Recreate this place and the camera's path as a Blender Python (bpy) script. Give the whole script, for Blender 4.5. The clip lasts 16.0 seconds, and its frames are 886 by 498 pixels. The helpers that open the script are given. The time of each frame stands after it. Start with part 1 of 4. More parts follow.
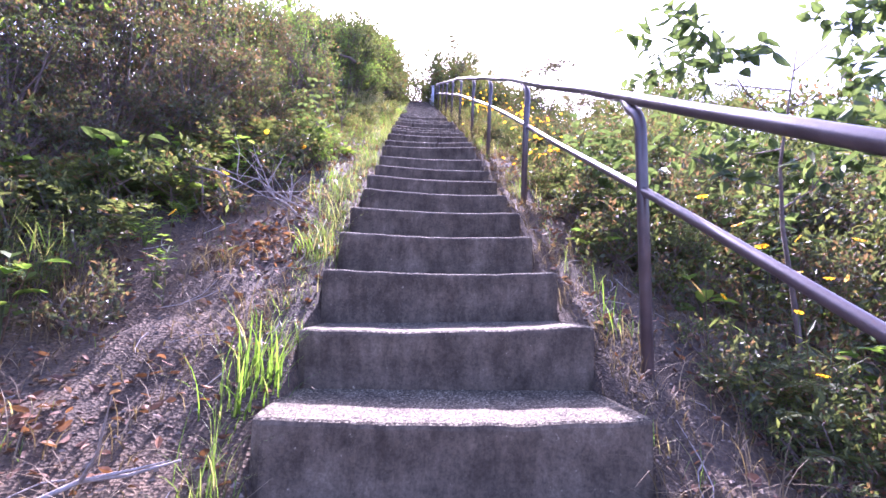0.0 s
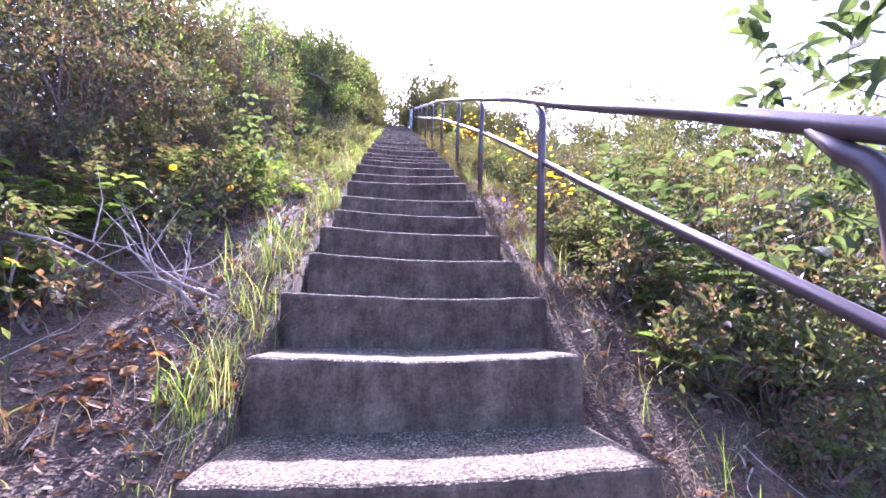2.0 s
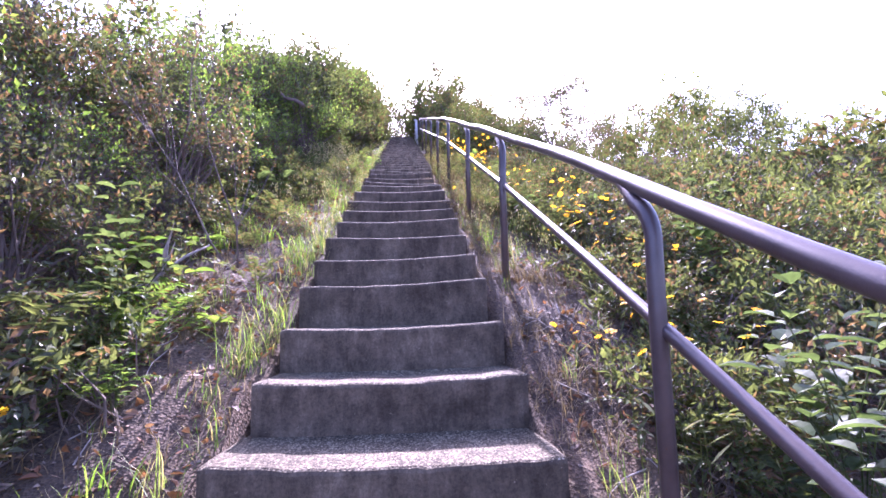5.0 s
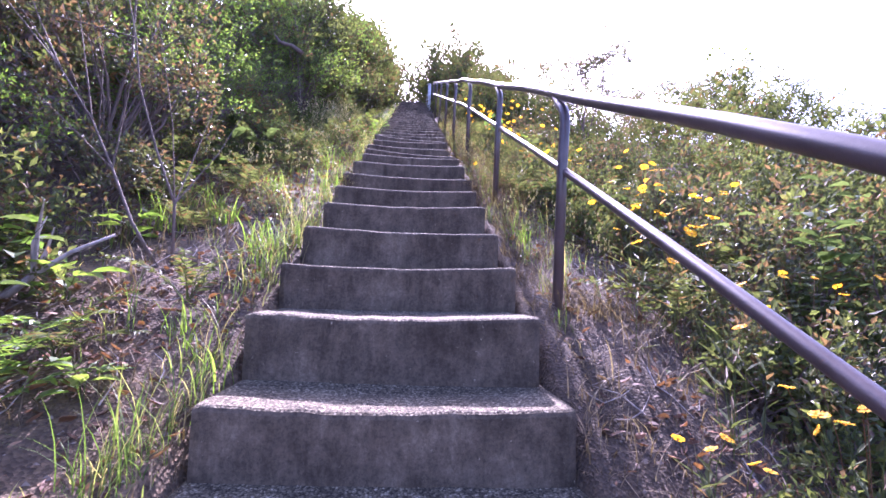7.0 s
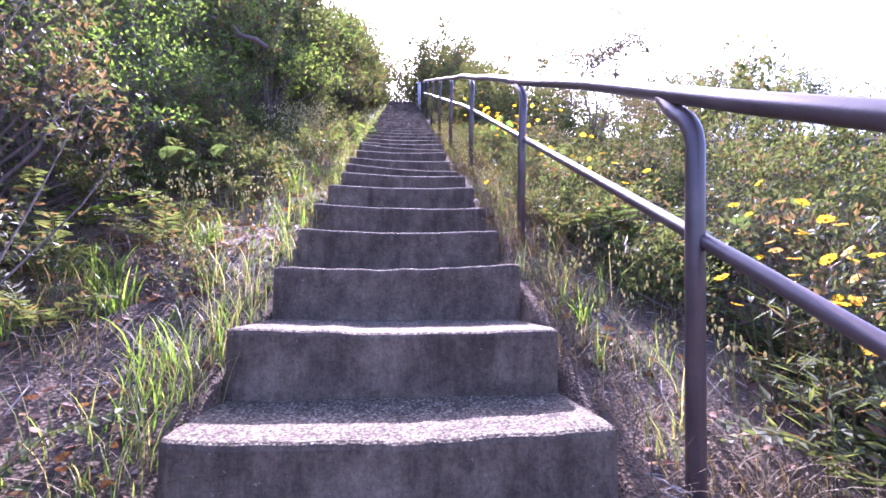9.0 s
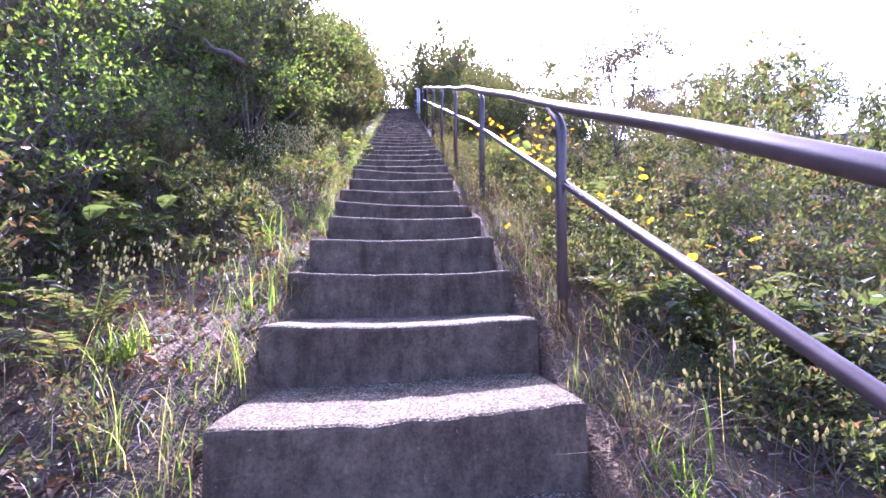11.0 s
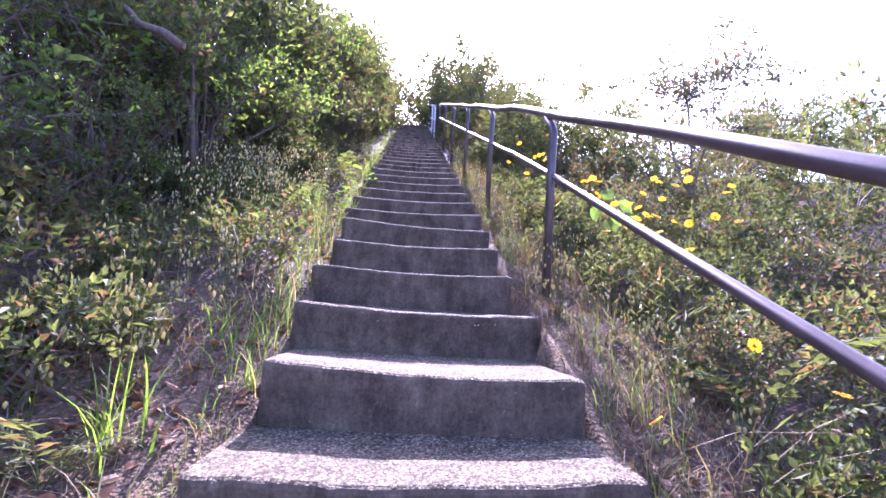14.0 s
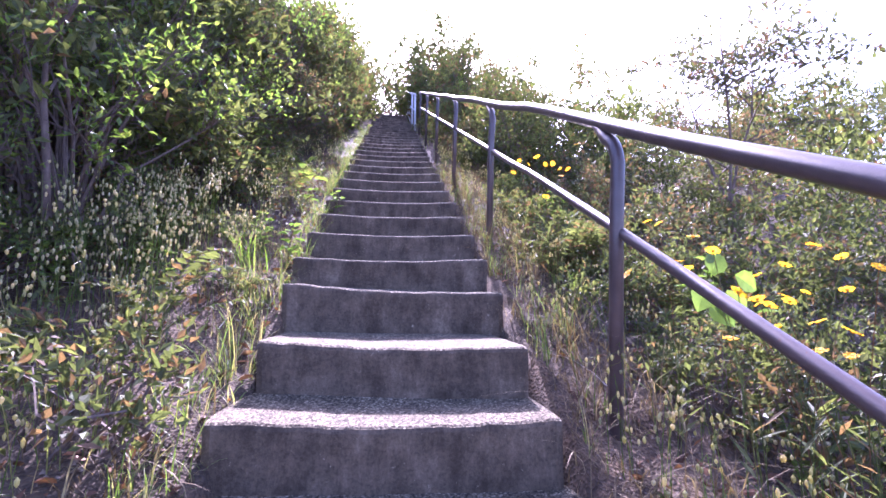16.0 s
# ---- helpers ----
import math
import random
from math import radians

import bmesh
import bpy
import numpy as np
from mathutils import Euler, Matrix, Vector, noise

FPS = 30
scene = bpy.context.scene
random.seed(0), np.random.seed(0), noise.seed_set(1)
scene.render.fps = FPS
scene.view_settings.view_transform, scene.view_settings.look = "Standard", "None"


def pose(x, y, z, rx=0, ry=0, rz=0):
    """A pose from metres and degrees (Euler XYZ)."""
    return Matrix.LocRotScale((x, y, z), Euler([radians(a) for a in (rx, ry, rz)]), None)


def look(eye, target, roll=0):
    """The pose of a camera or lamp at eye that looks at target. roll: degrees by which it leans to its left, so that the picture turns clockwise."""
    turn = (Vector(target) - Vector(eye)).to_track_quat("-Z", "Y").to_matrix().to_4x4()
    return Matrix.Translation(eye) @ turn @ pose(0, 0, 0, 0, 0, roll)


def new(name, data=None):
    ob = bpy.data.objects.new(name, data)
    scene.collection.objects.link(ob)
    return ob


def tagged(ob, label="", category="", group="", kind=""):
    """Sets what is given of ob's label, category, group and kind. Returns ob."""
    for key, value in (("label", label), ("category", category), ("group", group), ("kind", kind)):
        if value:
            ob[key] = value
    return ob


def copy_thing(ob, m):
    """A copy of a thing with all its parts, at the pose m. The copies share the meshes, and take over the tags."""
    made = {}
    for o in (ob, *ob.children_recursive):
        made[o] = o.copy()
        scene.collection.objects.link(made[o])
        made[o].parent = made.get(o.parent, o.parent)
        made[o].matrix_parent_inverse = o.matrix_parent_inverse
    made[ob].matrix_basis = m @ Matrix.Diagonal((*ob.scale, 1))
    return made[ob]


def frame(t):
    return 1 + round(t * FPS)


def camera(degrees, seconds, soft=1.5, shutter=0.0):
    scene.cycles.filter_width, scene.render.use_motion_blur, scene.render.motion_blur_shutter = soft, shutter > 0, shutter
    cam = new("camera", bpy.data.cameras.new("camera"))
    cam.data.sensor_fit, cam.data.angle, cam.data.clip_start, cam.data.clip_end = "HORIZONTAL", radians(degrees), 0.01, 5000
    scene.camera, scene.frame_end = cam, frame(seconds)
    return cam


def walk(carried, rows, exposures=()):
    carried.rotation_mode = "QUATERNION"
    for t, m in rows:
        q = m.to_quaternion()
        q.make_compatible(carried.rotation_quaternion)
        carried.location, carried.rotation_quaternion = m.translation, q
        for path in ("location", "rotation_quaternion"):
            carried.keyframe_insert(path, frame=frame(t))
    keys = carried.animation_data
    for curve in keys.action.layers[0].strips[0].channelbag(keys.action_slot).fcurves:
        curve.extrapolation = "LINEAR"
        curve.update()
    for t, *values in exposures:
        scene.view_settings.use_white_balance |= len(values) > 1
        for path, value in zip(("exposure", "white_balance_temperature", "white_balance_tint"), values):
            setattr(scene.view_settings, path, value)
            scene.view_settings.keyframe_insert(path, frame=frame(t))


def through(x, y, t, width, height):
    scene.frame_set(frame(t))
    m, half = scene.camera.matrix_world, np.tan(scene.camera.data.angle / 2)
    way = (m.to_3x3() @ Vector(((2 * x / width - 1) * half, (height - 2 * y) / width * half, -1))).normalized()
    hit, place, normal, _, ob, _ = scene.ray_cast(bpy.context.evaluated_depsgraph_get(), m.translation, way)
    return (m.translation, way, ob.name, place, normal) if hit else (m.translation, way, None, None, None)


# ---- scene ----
cam = camera(88.0, 16.0, soft=1.6)
PATH = [
    (0, (-0.162, -0.188, 1.052), (-0.022, 1.793, 1.289), 1.3),
    (0.5, (-0.064, 0.08, 1.163), (0.164, 2.047, 1.444), 0.9),
    (1, (-0.102, 0.285, 1.272), (0.135, 2.249, 1.566), -0.4),
    (1.5, (-0.159, 0.621, 1.462), (0.056, 2.588, 1.757), 0.7),
    (2, (-0.127, 0.897, 1.557), (0.104, 2.855, 1.891), 0.7),
    (2.5, (-0.09, 1.151, 1.745), (0.09, 3.123, 2.025), -0.4),
    (3, (-0.13, 1.388, 1.853), (-0.094, 3.376, 2.065), 0.4),
    (3.5, (-0.11, 1.603, 2.091), (-0.065, 3.591, 2.31), 0.2),
    (4, (0.028, 1.903, 2.196), (0.121, 3.868, 2.554), -2.4),
    (4.2, (0.054, 1.972, 2.297), (0.153, 3.938, 2.649), -2.9),
    (6.3, (0.112, 2.869, 2.688), (0.358, 4.831, 2.983), -0.1),
    (6.5, (0.092, 2.969, 2.706), (0.272, 4.943, 2.972), -0.5),
    (7, (0.061, 3.214, 2.92), (0.209, 5.197, 3.133), 1.6),
    (7.5, (0.109, 3.519, 3.005), (0.292, 5.5, 3.211), 1.5),
    (8, (0.092, 3.752, 3.132), (0.262, 5.736, 3.324), 0.0),
    (8.5, (0.014, 3.995, 3.36), (0.189, 5.981, 3.522), 1.4),
    (9, (0.034, 4.21, 3.392), (0.215, 6.191, 3.598), -0.1),
    (9.2, (0.089, 4.319, 3.483), (0.231, 6.304, 3.678), -1.0),
    (11.3, (0.022, 5.027, 3.862), (0.195, 7.007, 4.085), -1.5),
    (11.5, (0.01, 5.146, 3.889), (0.149, 7.128, 4.12), -1.3),
    (12, (-0.008, 5.382, 4.126), (0.141, 7.362, 4.367), 1.5),
    (12.5, (0.022, 5.67, 4.214), (0.169, 7.649, 4.463), 1.4),
    (13, (-0.016, 5.891, 4.349), (0.079, 7.87, 4.625), -0.3),
    (13.5, (-0.086, 6.186, 4.539), (0.02, 8.166, 4.8), 2.2),
    (14, (-0.034, 6.451, 4.58), (0.131, 8.424, 4.863), 2.3),
    (14.5, (-0.024, 6.669, 4.778), (0.124, 8.643, 5.065), 0.0),
    (15, (-0.091, 6.993, 4.874), (0.005, 8.971, 5.156), 1.4),
    (15.5, (-0.063, 7.217, 4.99), (0.134, 9.191, 5.244), 2.8),
    (15.7, (-0.003, 7.324, 5.044), (0.196, 9.303, 5.249), 2.0),
    (16, (0.004, 7.46, 5.153), (0.238, 9.433, 5.377), 0.1),
]
walk(cam, [(t, look(eye, target, roll)) for t, eye, target, roll in PATH],
     exposures=[(0.0, 2.62, 5330, 50), (3.0, 2.54, 5330, 50), (4.2, 2.46, 5320, 50), (6.5, 2.3, 5270, 50), (8.0, 2.42, 5270, 50), (9.2, 2.5, 5260, 50), (16.0, 2.5, 5240, 50)])

# ---- light ----
SUN_AZ, SUN_EL = radians(5.0), radians(42.5)
world = bpy.data.worlds.new("sky")
scene.world = world
world.use_nodes = True
wn = world.node_tree
sky = wn.nodes.new("ShaderNodeTexSky")
sky.sky_type, sky.sun_disc = "NISHITA", False
sky.sun_elevation, sky.sun_rotation = SUN_EL, SUN_AZ
sky.air_density, sky.dust_density = 1.0, 3.0
back = wn.nodes["Background"]
back.inputs["Strength"].default_value = 0.15
wn.links.new(sky.outputs["Color"], back.inputs["Color"])
sun_data = bpy.data.lights.new("sun", "SUN")
sun_data.energy, sun_data.angle, sun_data.color = 5.0, radians(0.53), (1.0, 0.93, 0.82)
sun = new("sun", sun_data)
sun_way = Vector((math.sin(SUN_AZ) * math.cos(SUN_EL), math.cos(SUN_AZ) * math.cos(SUN_EL), math.sin(SUN_EL)))
sun.matrix_world = look(sun_way * 60, (0, 0, 0))


# ---- materials ----
def material(name):
    mat = bpy.data.materials.new(name)
    mat.use_nodes = True
    tree = mat.node_tree
    return mat, tree, tree.nodes["Principled BSDF"]


def ramp(tree, source, stops):
    node = tree.nodes.new("ShaderNodeValToRGB")
    while len(node.color_ramp.elements) < len(stops):
        node.color_ramp.elements.new(0.5)
    for e, (p, c) in zip(node.color_ramp.elements, stops):
        e.position, e.color = p, (*c, 1)
    tree.links.new(source, node.inputs[0])
    return node.outputs["Color"]


def coords(tree, scale=(1, 1, 1)):
    geo = tree.nodes.new("ShaderNodeNewGeometry")
    m = tree.nodes.new("ShaderNodeMapping")
    m.inputs["Scale"].default_value = scale
    tree.links.new(geo.outputs["Position"], m.inputs["Vector"])
    return m.outputs["Vector"]


def noise_tex(tree, vec, scale, detail=4.0, rough=0.6):
    n = tree.nodes.new("ShaderNodeTexNoise")
    n.inputs["Scale"].default_value, n.inputs["Detail"].default_value, n.inputs["Roughness"].default_value = scale, detail, rough
    tree.links.new(vec, n.inputs["Vector"])
    return n.outputs["Fac"]


def cells(tree, vec, scale):
    n = tree.nodes.new("ShaderNodeTexVoronoi")
    n.inputs["Scale"].default_value = scale
    tree.links.new(vec, n.inputs["Vector"])
    return n


def mixed(tree, fac, a, b, how="MIX"):
    n = tree.nodes.new("ShaderNodeMix")
    n.data_type, n.blend_type = "RGBA", how
    for sock, v in ((n.inputs[0], fac), (n.inputs[6], a), (n.inputs[7], b)):
        if isinstance(v, (int, float)):
            sock.default_value = v
        elif isinstance(v, tuple):
            sock.default_value = (*v, 1)
        else:
            tree.links.new(v, sock)
    return n.outputs[2]


def bump(tree, bsdf, height, strength, distance):
    b = tree.nodes.new("ShaderNodeBump")
    b.inputs["Strength"].default_value, b.inputs["Distance"].default_value = strength, distance
    tree.links.new(height, b.inputs["Height"])
    tree.links.new(b.outputs["Normal"], bsdf.inputs["Normal"])


def concrete_material():
    """Cast concrete: dark stained risers, and treads worn down to the pebbles."""
    mat, tree, bsdf = material("weathered_concrete")
    vec = coords(tree)
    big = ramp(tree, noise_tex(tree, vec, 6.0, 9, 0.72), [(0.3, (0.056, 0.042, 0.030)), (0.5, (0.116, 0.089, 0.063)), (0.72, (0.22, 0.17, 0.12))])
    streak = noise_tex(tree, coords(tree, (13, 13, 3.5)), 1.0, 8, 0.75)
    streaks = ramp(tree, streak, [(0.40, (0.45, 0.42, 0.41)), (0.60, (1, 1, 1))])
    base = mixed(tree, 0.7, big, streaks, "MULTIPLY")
    pits = ramp(tree, noise_tex(tree, vec, 85.0, 6, 0.8), [(0.36, (0.25, 0.235, 0.22)), (0.5, (0.95, 0.95, 0.95)), (0.66, (1.6, 1.55, 1.45))])
    base = mixed(tree, 0.45, base, pits, "MULTIPLY")
    lichen = ramp(tree, noise_tex(tree, vec, 42.0, 6, 0.7), [(0.66, (0, 0, 0)), (0.72, (1, 1, 1))])
    base = mixed(tree, lichen, base, (0.360, 0.302, 0.216))
    cell = cells(tree, vec, 140.0)
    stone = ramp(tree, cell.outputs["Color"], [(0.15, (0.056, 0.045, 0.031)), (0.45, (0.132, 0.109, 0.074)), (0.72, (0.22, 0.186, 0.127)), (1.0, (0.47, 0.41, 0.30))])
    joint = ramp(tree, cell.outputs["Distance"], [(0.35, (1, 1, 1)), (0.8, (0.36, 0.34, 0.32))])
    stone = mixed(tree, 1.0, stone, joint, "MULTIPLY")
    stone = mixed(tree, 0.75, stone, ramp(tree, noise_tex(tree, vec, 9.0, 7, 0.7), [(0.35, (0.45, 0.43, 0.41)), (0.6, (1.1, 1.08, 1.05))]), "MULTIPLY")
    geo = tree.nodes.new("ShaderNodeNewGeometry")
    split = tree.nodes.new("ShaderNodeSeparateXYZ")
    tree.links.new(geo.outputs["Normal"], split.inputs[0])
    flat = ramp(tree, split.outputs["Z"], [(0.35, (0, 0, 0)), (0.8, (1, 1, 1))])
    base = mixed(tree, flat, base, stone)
    tree.links.new(base, bsdf.inputs["Base Color"])
    bsdf.inputs["Roughness"].default_value = 0.92
    bsdf.inputs["Specular IOR Level"].default_value = 0.22
    rough = noise_tex(tree, vec, 60.0, 8, 0.7)
    height = mixed(tree, flat, mixed(tree, 0.75, cell.outputs["Distance"], rough), joint)
    bump(tree, bsdf, height, 0.65, 0.004)
    return mat


def soil_material():
    mat, tree, bsdf = material("sandy_soil")
    vec = coords(tree)
    base = ramp(tree, noise_tex(tree, vec, 2.2, 8, 0.7), [(0.3, (0.042, 0.026, 0.015)), (0.5, (0.108, 0.071, 0.041)), (0.72, (0.25, 0.18, 0.105))])
    cell = cells(tree, vec, 90.0)
    grit = ramp(tree, cell.outputs["Color"], [(0.1, (0.4, 0.36, 0.33)), (0.6, (0.95, 0.9, 0.85)), (0.95, (1.5, 1.4, 1.3))])
    base = mixed(tree, 0.8, base, grit, "MULTIPLY")
    humus = ramp(tree, noise_tex(tree, vec, 0.9, 5), [(0.38, (0, 0, 0)), (0.58, (1, 1, 1))])
    base = mixed(tree, humus, base, mixed(tree, 0.8, (0.062, 0.044, 0.028), grit, "MULTIPLY"))
    tree.links.new(base, bsdf.inputs["Base Color"])
    bsdf.inputs["Roughness"].default_value = 0.95
    bump(tree, bsdf, mixed(tree, 0.5, cell.outputs["Distance"], noise_tex(tree, vec, 25.0, 8)), 0.9, 0.012)
    return mat


def paint_material():
    mat, tree, bsdf = material("purple_brown_paint")
    vec = coords(tree)
    base = ramp(tree, noise_tex(tree, vec, 9.0, 7), [(0.35, (0.062, 0.043, 0.042)), (0.7, (0.102, 0.074, 0.071))])
    chips = ramp(tree, noise_tex(tree, vec, 38.0, 6), [(0.66, (0, 0, 0)), (0.72, (1, 1, 1))])
    base = mixed(tree, chips, base, (0.10, 0.045, 0.025))
    tree.links.new(base, bsdf.inputs["Base Color"])
    bsdf.inputs["Roughness"].default_value = 0.33
    bump(tree, bsdf, noise_tex(tree, vec, 160.0, 4), 0.25, 0.002)
    return mat


def bark_material(name, dark, light):
    mat, tree, bsdf = material(name)
    base = ramp(tree, noise_tex(tree, coords(tree, (30, 30, 8)), 1.5, 6), [(0.3, dark), (0.7, light)])
    tree.links.new(base, bsdf.inputs["Base Color"])
    bsdf.inputs["Roughness"].default_value = 0.85
    bump(tree, bsdf, noise_tex(tree, coords(tree), 90.0, 5), 0.5, 0.004)
    return mat


def leaf_material(name, stops, through=0.45, rough=0.42, shine=0.5):
    """A leaf: gloss and diffuse on both sides, with light passing through the blade."""
    mat, tree, bsdf = material(name)
    geo = tree.nodes.new("ShaderNodeNewGeometry")
    info = tree.nodes.new("ShaderNodeObjectInfo")
    add = tree.nodes.new("ShaderNodeMath")
    add.operation = "MULTIPLY_ADD"
    tree.links.new(info.outputs["Random"], add.inputs[0])
    add.inputs[1].default_value = 0.25
    tree.links.new(geo.outputs["Random Per Island"], add.inputs[2])
    sub = tree.nodes.new("ShaderNodeMath")
    sub.operation = "SUBTRACT"
    tree.links.new(add.outputs[0], sub.inputs[0])
    sub.inputs[1].default_value = 0.12
    col = ramp(tree, sub.outputs[0], stops)
    mottled = ramp(tree, noise_tex(tree, coords(tree), 45.0, 4), [(0.3, (0.7, 0.7, 0.7)), (0.7, (1.15, 1.15, 1.15))])
    col = mixed(tree, 1.0, col, mottled, "MULTIPLY")
    tree.links.new(col, bsdf.inputs["Base Color"])
    bsdf.inputs["Roughness"].default_value = rough
    bsdf.inputs["Specular IOR Level"].default_value = shine
    trans = tree.nodes.new("ShaderNodeBsdfTranslucent")
    warm = mixed(tree, 1.0, col, (1.75, 1.75, 0.9), "MULTIPLY")
    tree.links.new(warm, trans.inputs["Color"])
    mix = tree.nodes.new("ShaderNodeMixShader")
    mix.inputs[0].default_value = through
    tree.links.new(bsdf.outputs[0], mix.inputs[1])
    tree.links.new(trans.outputs[0], mix.inputs[2])
    tree.links.new(mix.outputs[0], tree.nodes["Material Output"].inputs["Surface"])
    return mat


def plain_material(name, a, b, rough=0.8, scale=20.0):
    mat, tree, bsdf = material(name)
    tree.links.new(ramp(tree, noise_tex(tree, coords(tree), scale, 4), [(0.3, a), (0.7, b)]), bsdf.inputs["Base Color"])
    bsdf.inputs["Roughness"].default_value = rough
    return mat


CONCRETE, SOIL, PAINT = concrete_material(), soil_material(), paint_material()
BARK = bark_material("brown_bark", (0.06, 0.04, 0.03), (0.17, 0.125, 0.10))
DEADWOOD = bark_material("weathered_deadwood", (0.17, 0.14, 0.12), (0.38, 0.33, 0.29))
LEAF_DARK = leaf_material("dark_leaf", [(0.0, (0.055, 0.06, 0.038)), (0.45, (0.08, 0.092, 0.046)), (0.66, (0.11, 0.125, 0.058)), (0.72, (0.11, 0.072, 0.048)), (1.0, (0.17, 0.105, 0.07))], 0.36, 0.48, 0.32)
LEAF_MID = leaf_material("green_leaf", [(0.0, (0.056, 0.066, 0.032)), (0.55, (0.088, 0.11, 0.044)), (0.84, (0.125, 0.142, 0.055)), (0.9, (0.115, 0.072, 0.048)), (1.0, (0.145, 0.09, 0.056))], 0.43, 0.58, 0.18)
LEAF_LIGHT = leaf_material("young_leaf", [(0.0, (0.075, 0.13, 0.03)), (0.6, (0.11, 0.18, 0.035)), (1.0, (0.17, 0.21, 0.05))], 0.55)
LEAF_SAPLING = leaf_material("sapling_leaf", [(0.0, (0.05, 0.075, 0.034)), (0.6, (0.075, 0.11, 0.046)), (1.0, (0.105, 0.14, 0.06))], 0.42, 0.5, 0.25)
GRASS = leaf_material("green_grass", [(0.0, (0.065, 0.115, 0.025)), (0.5, (0.11, 0.17, 0.04)), (0.78, (0.18, 0.20, 0.075)), (1.0, (0.32, 0.27, 0.15))], 0.5, 0.5, 0.3)
LUSH = leaf_material("lush_grass", [(0.0, (0.08, 0.15, 0.02)), (0.7, (0.13, 0.22, 0.035)), (1.0, (0.19, 0.26, 0.06))], 0.6, 0.45, 0.3)
STRAW = leaf_material("dry_straw", [(0.0, (0.085, 0.06, 0.035)), (0.6, (0.155, 0.116, 0.07)), (1.0, (0.27, 0.215, 0.14))], 0.25, 0.7, 0.2)
LITTER = leaf_material("dead_leaf", [(0.0, (0.06, 0.032, 0.022)), (0.5, (0.15, 0.072, 0.042)), (0.85, (0.26, 0.12, 0.062)), (1.0, (0.27, 0.20, 0.15))], 0.2, 0.65, 0.3)
SEED = leaf_material("pale_seed_head", [(0.0, (0.27, 0.27, 0.14)), (0.6, (0.38, 0.36, 0.21)), (1.0, (0.47, 0.41, 0.28))], 0.45, 0.6, 0.3)
PETAL = leaf_material("yellow_petal", [(0.0, (0.58, 0.27, 0.003)), (0.6, (0.70, 0.37, 0.006)), (1.0, (0.76, 0.47, 0.015))], 0.4, 0.6, 0.2)
FLOWER_EYE = plain_material("orange_flower_eye", (0.35, 0.15, 0.01), (0.55, 0.28, 0.02), 0.9, 300.0)
PEBBLE = plain_material("grey_gravel", (0.085, 0.062, 0.045), (0.25, 0.195, 0.15), 0.85, 60.0)
STEEL = plain_material("pale_galvanised_steel", (0.45, 0.45, 0.46), (0.62, 0.62, 0.62), 0.35, 30.0)


# ---- helpers for meshes ----
def mesh_object(name, verts, faces, mat, parent=None, label="", smooth=False):
    me = bpy.data.meshes.new(name)
    me.from_pydata(verts, [], faces)
    me.materials.append(mat)
    if smooth:
        me.polygons.foreach_set("use_smooth", [True] * len(me.polygons))
    me.update()
    ob = new(name, me)
    if parent:
        ob.parent = parent
    if label:
        ob["label"] = label
    return ob


def tube(verts, faces, points, radii, sides=6):
    """Adds a tapered round tube along the points."""
    points = [Vector(p) for p in points]
    first = len(verts)
    side = None
    for n, p in enumerate(points):
        way = (points[min(n + 1, len(points) - 1)] - points[max(n - 1, 0)]).normalized()
        if side is None:
            side = way.orthogonal().normalized()
        side = (side - way * side.dot(way)).normalized()
        other = way.cross(side)
        for k in range(sides):
            a = 2 * math.pi * k / sides
            verts.append(tuple(p + (side * math.cos(a) + other * math.sin(a)) * radii[n]))
    for n in range(len(points) - 1):
        for k in range(sides):
            a, b = first + n * sides + k, first + n * sides + (k + 1) % sides
            faces.append((a, b, b + sides, a + sides))
    faces.append(tuple(range(first, first + sides))[::-1])
    faces.append(tuple(range(first + (len(points) - 1) * sides, first + len(points) * sides)))


def blade_leaf(verts, faces, base, way, face, length, width, fold=0.25, droop=0.15):
    """One leaf: an oval blade of two halves folded along the midrib."""
    side = way.cross(face)
    if side.length < 1e-4:
        side = way.orthogonal()
    side.normalize()
    up = side.cross(way).normalized()
    n = len(verts)
    verts.append(tuple(base))
    for s, w in ((0.2, 0.40), (0.45, 0.5), (0.75, 0.33)):
        mid = base + way * (length * s) + up * (length * (0.10 * s - droop * s * s))
        lift = up * (width * fold * w * 2)
        for p in (mid + side * (width * w) + lift, mid, mid - side * (width * w) + lift):
            verts.append(tuple(p))
    verts.append(tuple(base + way * length + up * (length * (0.08 - droop))))
    faces.extend([(n, n + 1, n + 2), (n, n + 2, n + 3), (n + 7, n + 10, n + 8), (n + 8, n + 10, n + 9)])
    for r in (1, 4):
        faces.extend([(n + r, n + r + 3, n + r + 4, n + r + 1), (n + r + 1, n + r + 4, n + r + 5, n + r + 2)])


def any_way(rng, up=0.0):
    v = Vector((rng.gauss(0, 1), rng.gauss(0, 1), rng.gauss(0, 1) + up))
    return v.normalized()


# ---- the lie of the land ----
def nose_line(y):
    """Height of the line through the step noses, steeper below than above."""
    if y < 0.7:
        return 0.390 + 0.600 * (y - 0.7)
    if y < 10.02:
        return -0.0414 + 0.62143 * y - 0.007986 * y * y
    return 5.383 + 0.481 * (y - 10.02)


def smooth_step(a, b, v):
    t = min(1.0, max(0.0, (v - a) / (b - a)))
    return t * t * (3 - 2 * t)


def left_edge(y):
    """Where the left ends of the steps lie."""
    return -0.60 + 0.11 * smooth_step(3.0, 8.5, y)


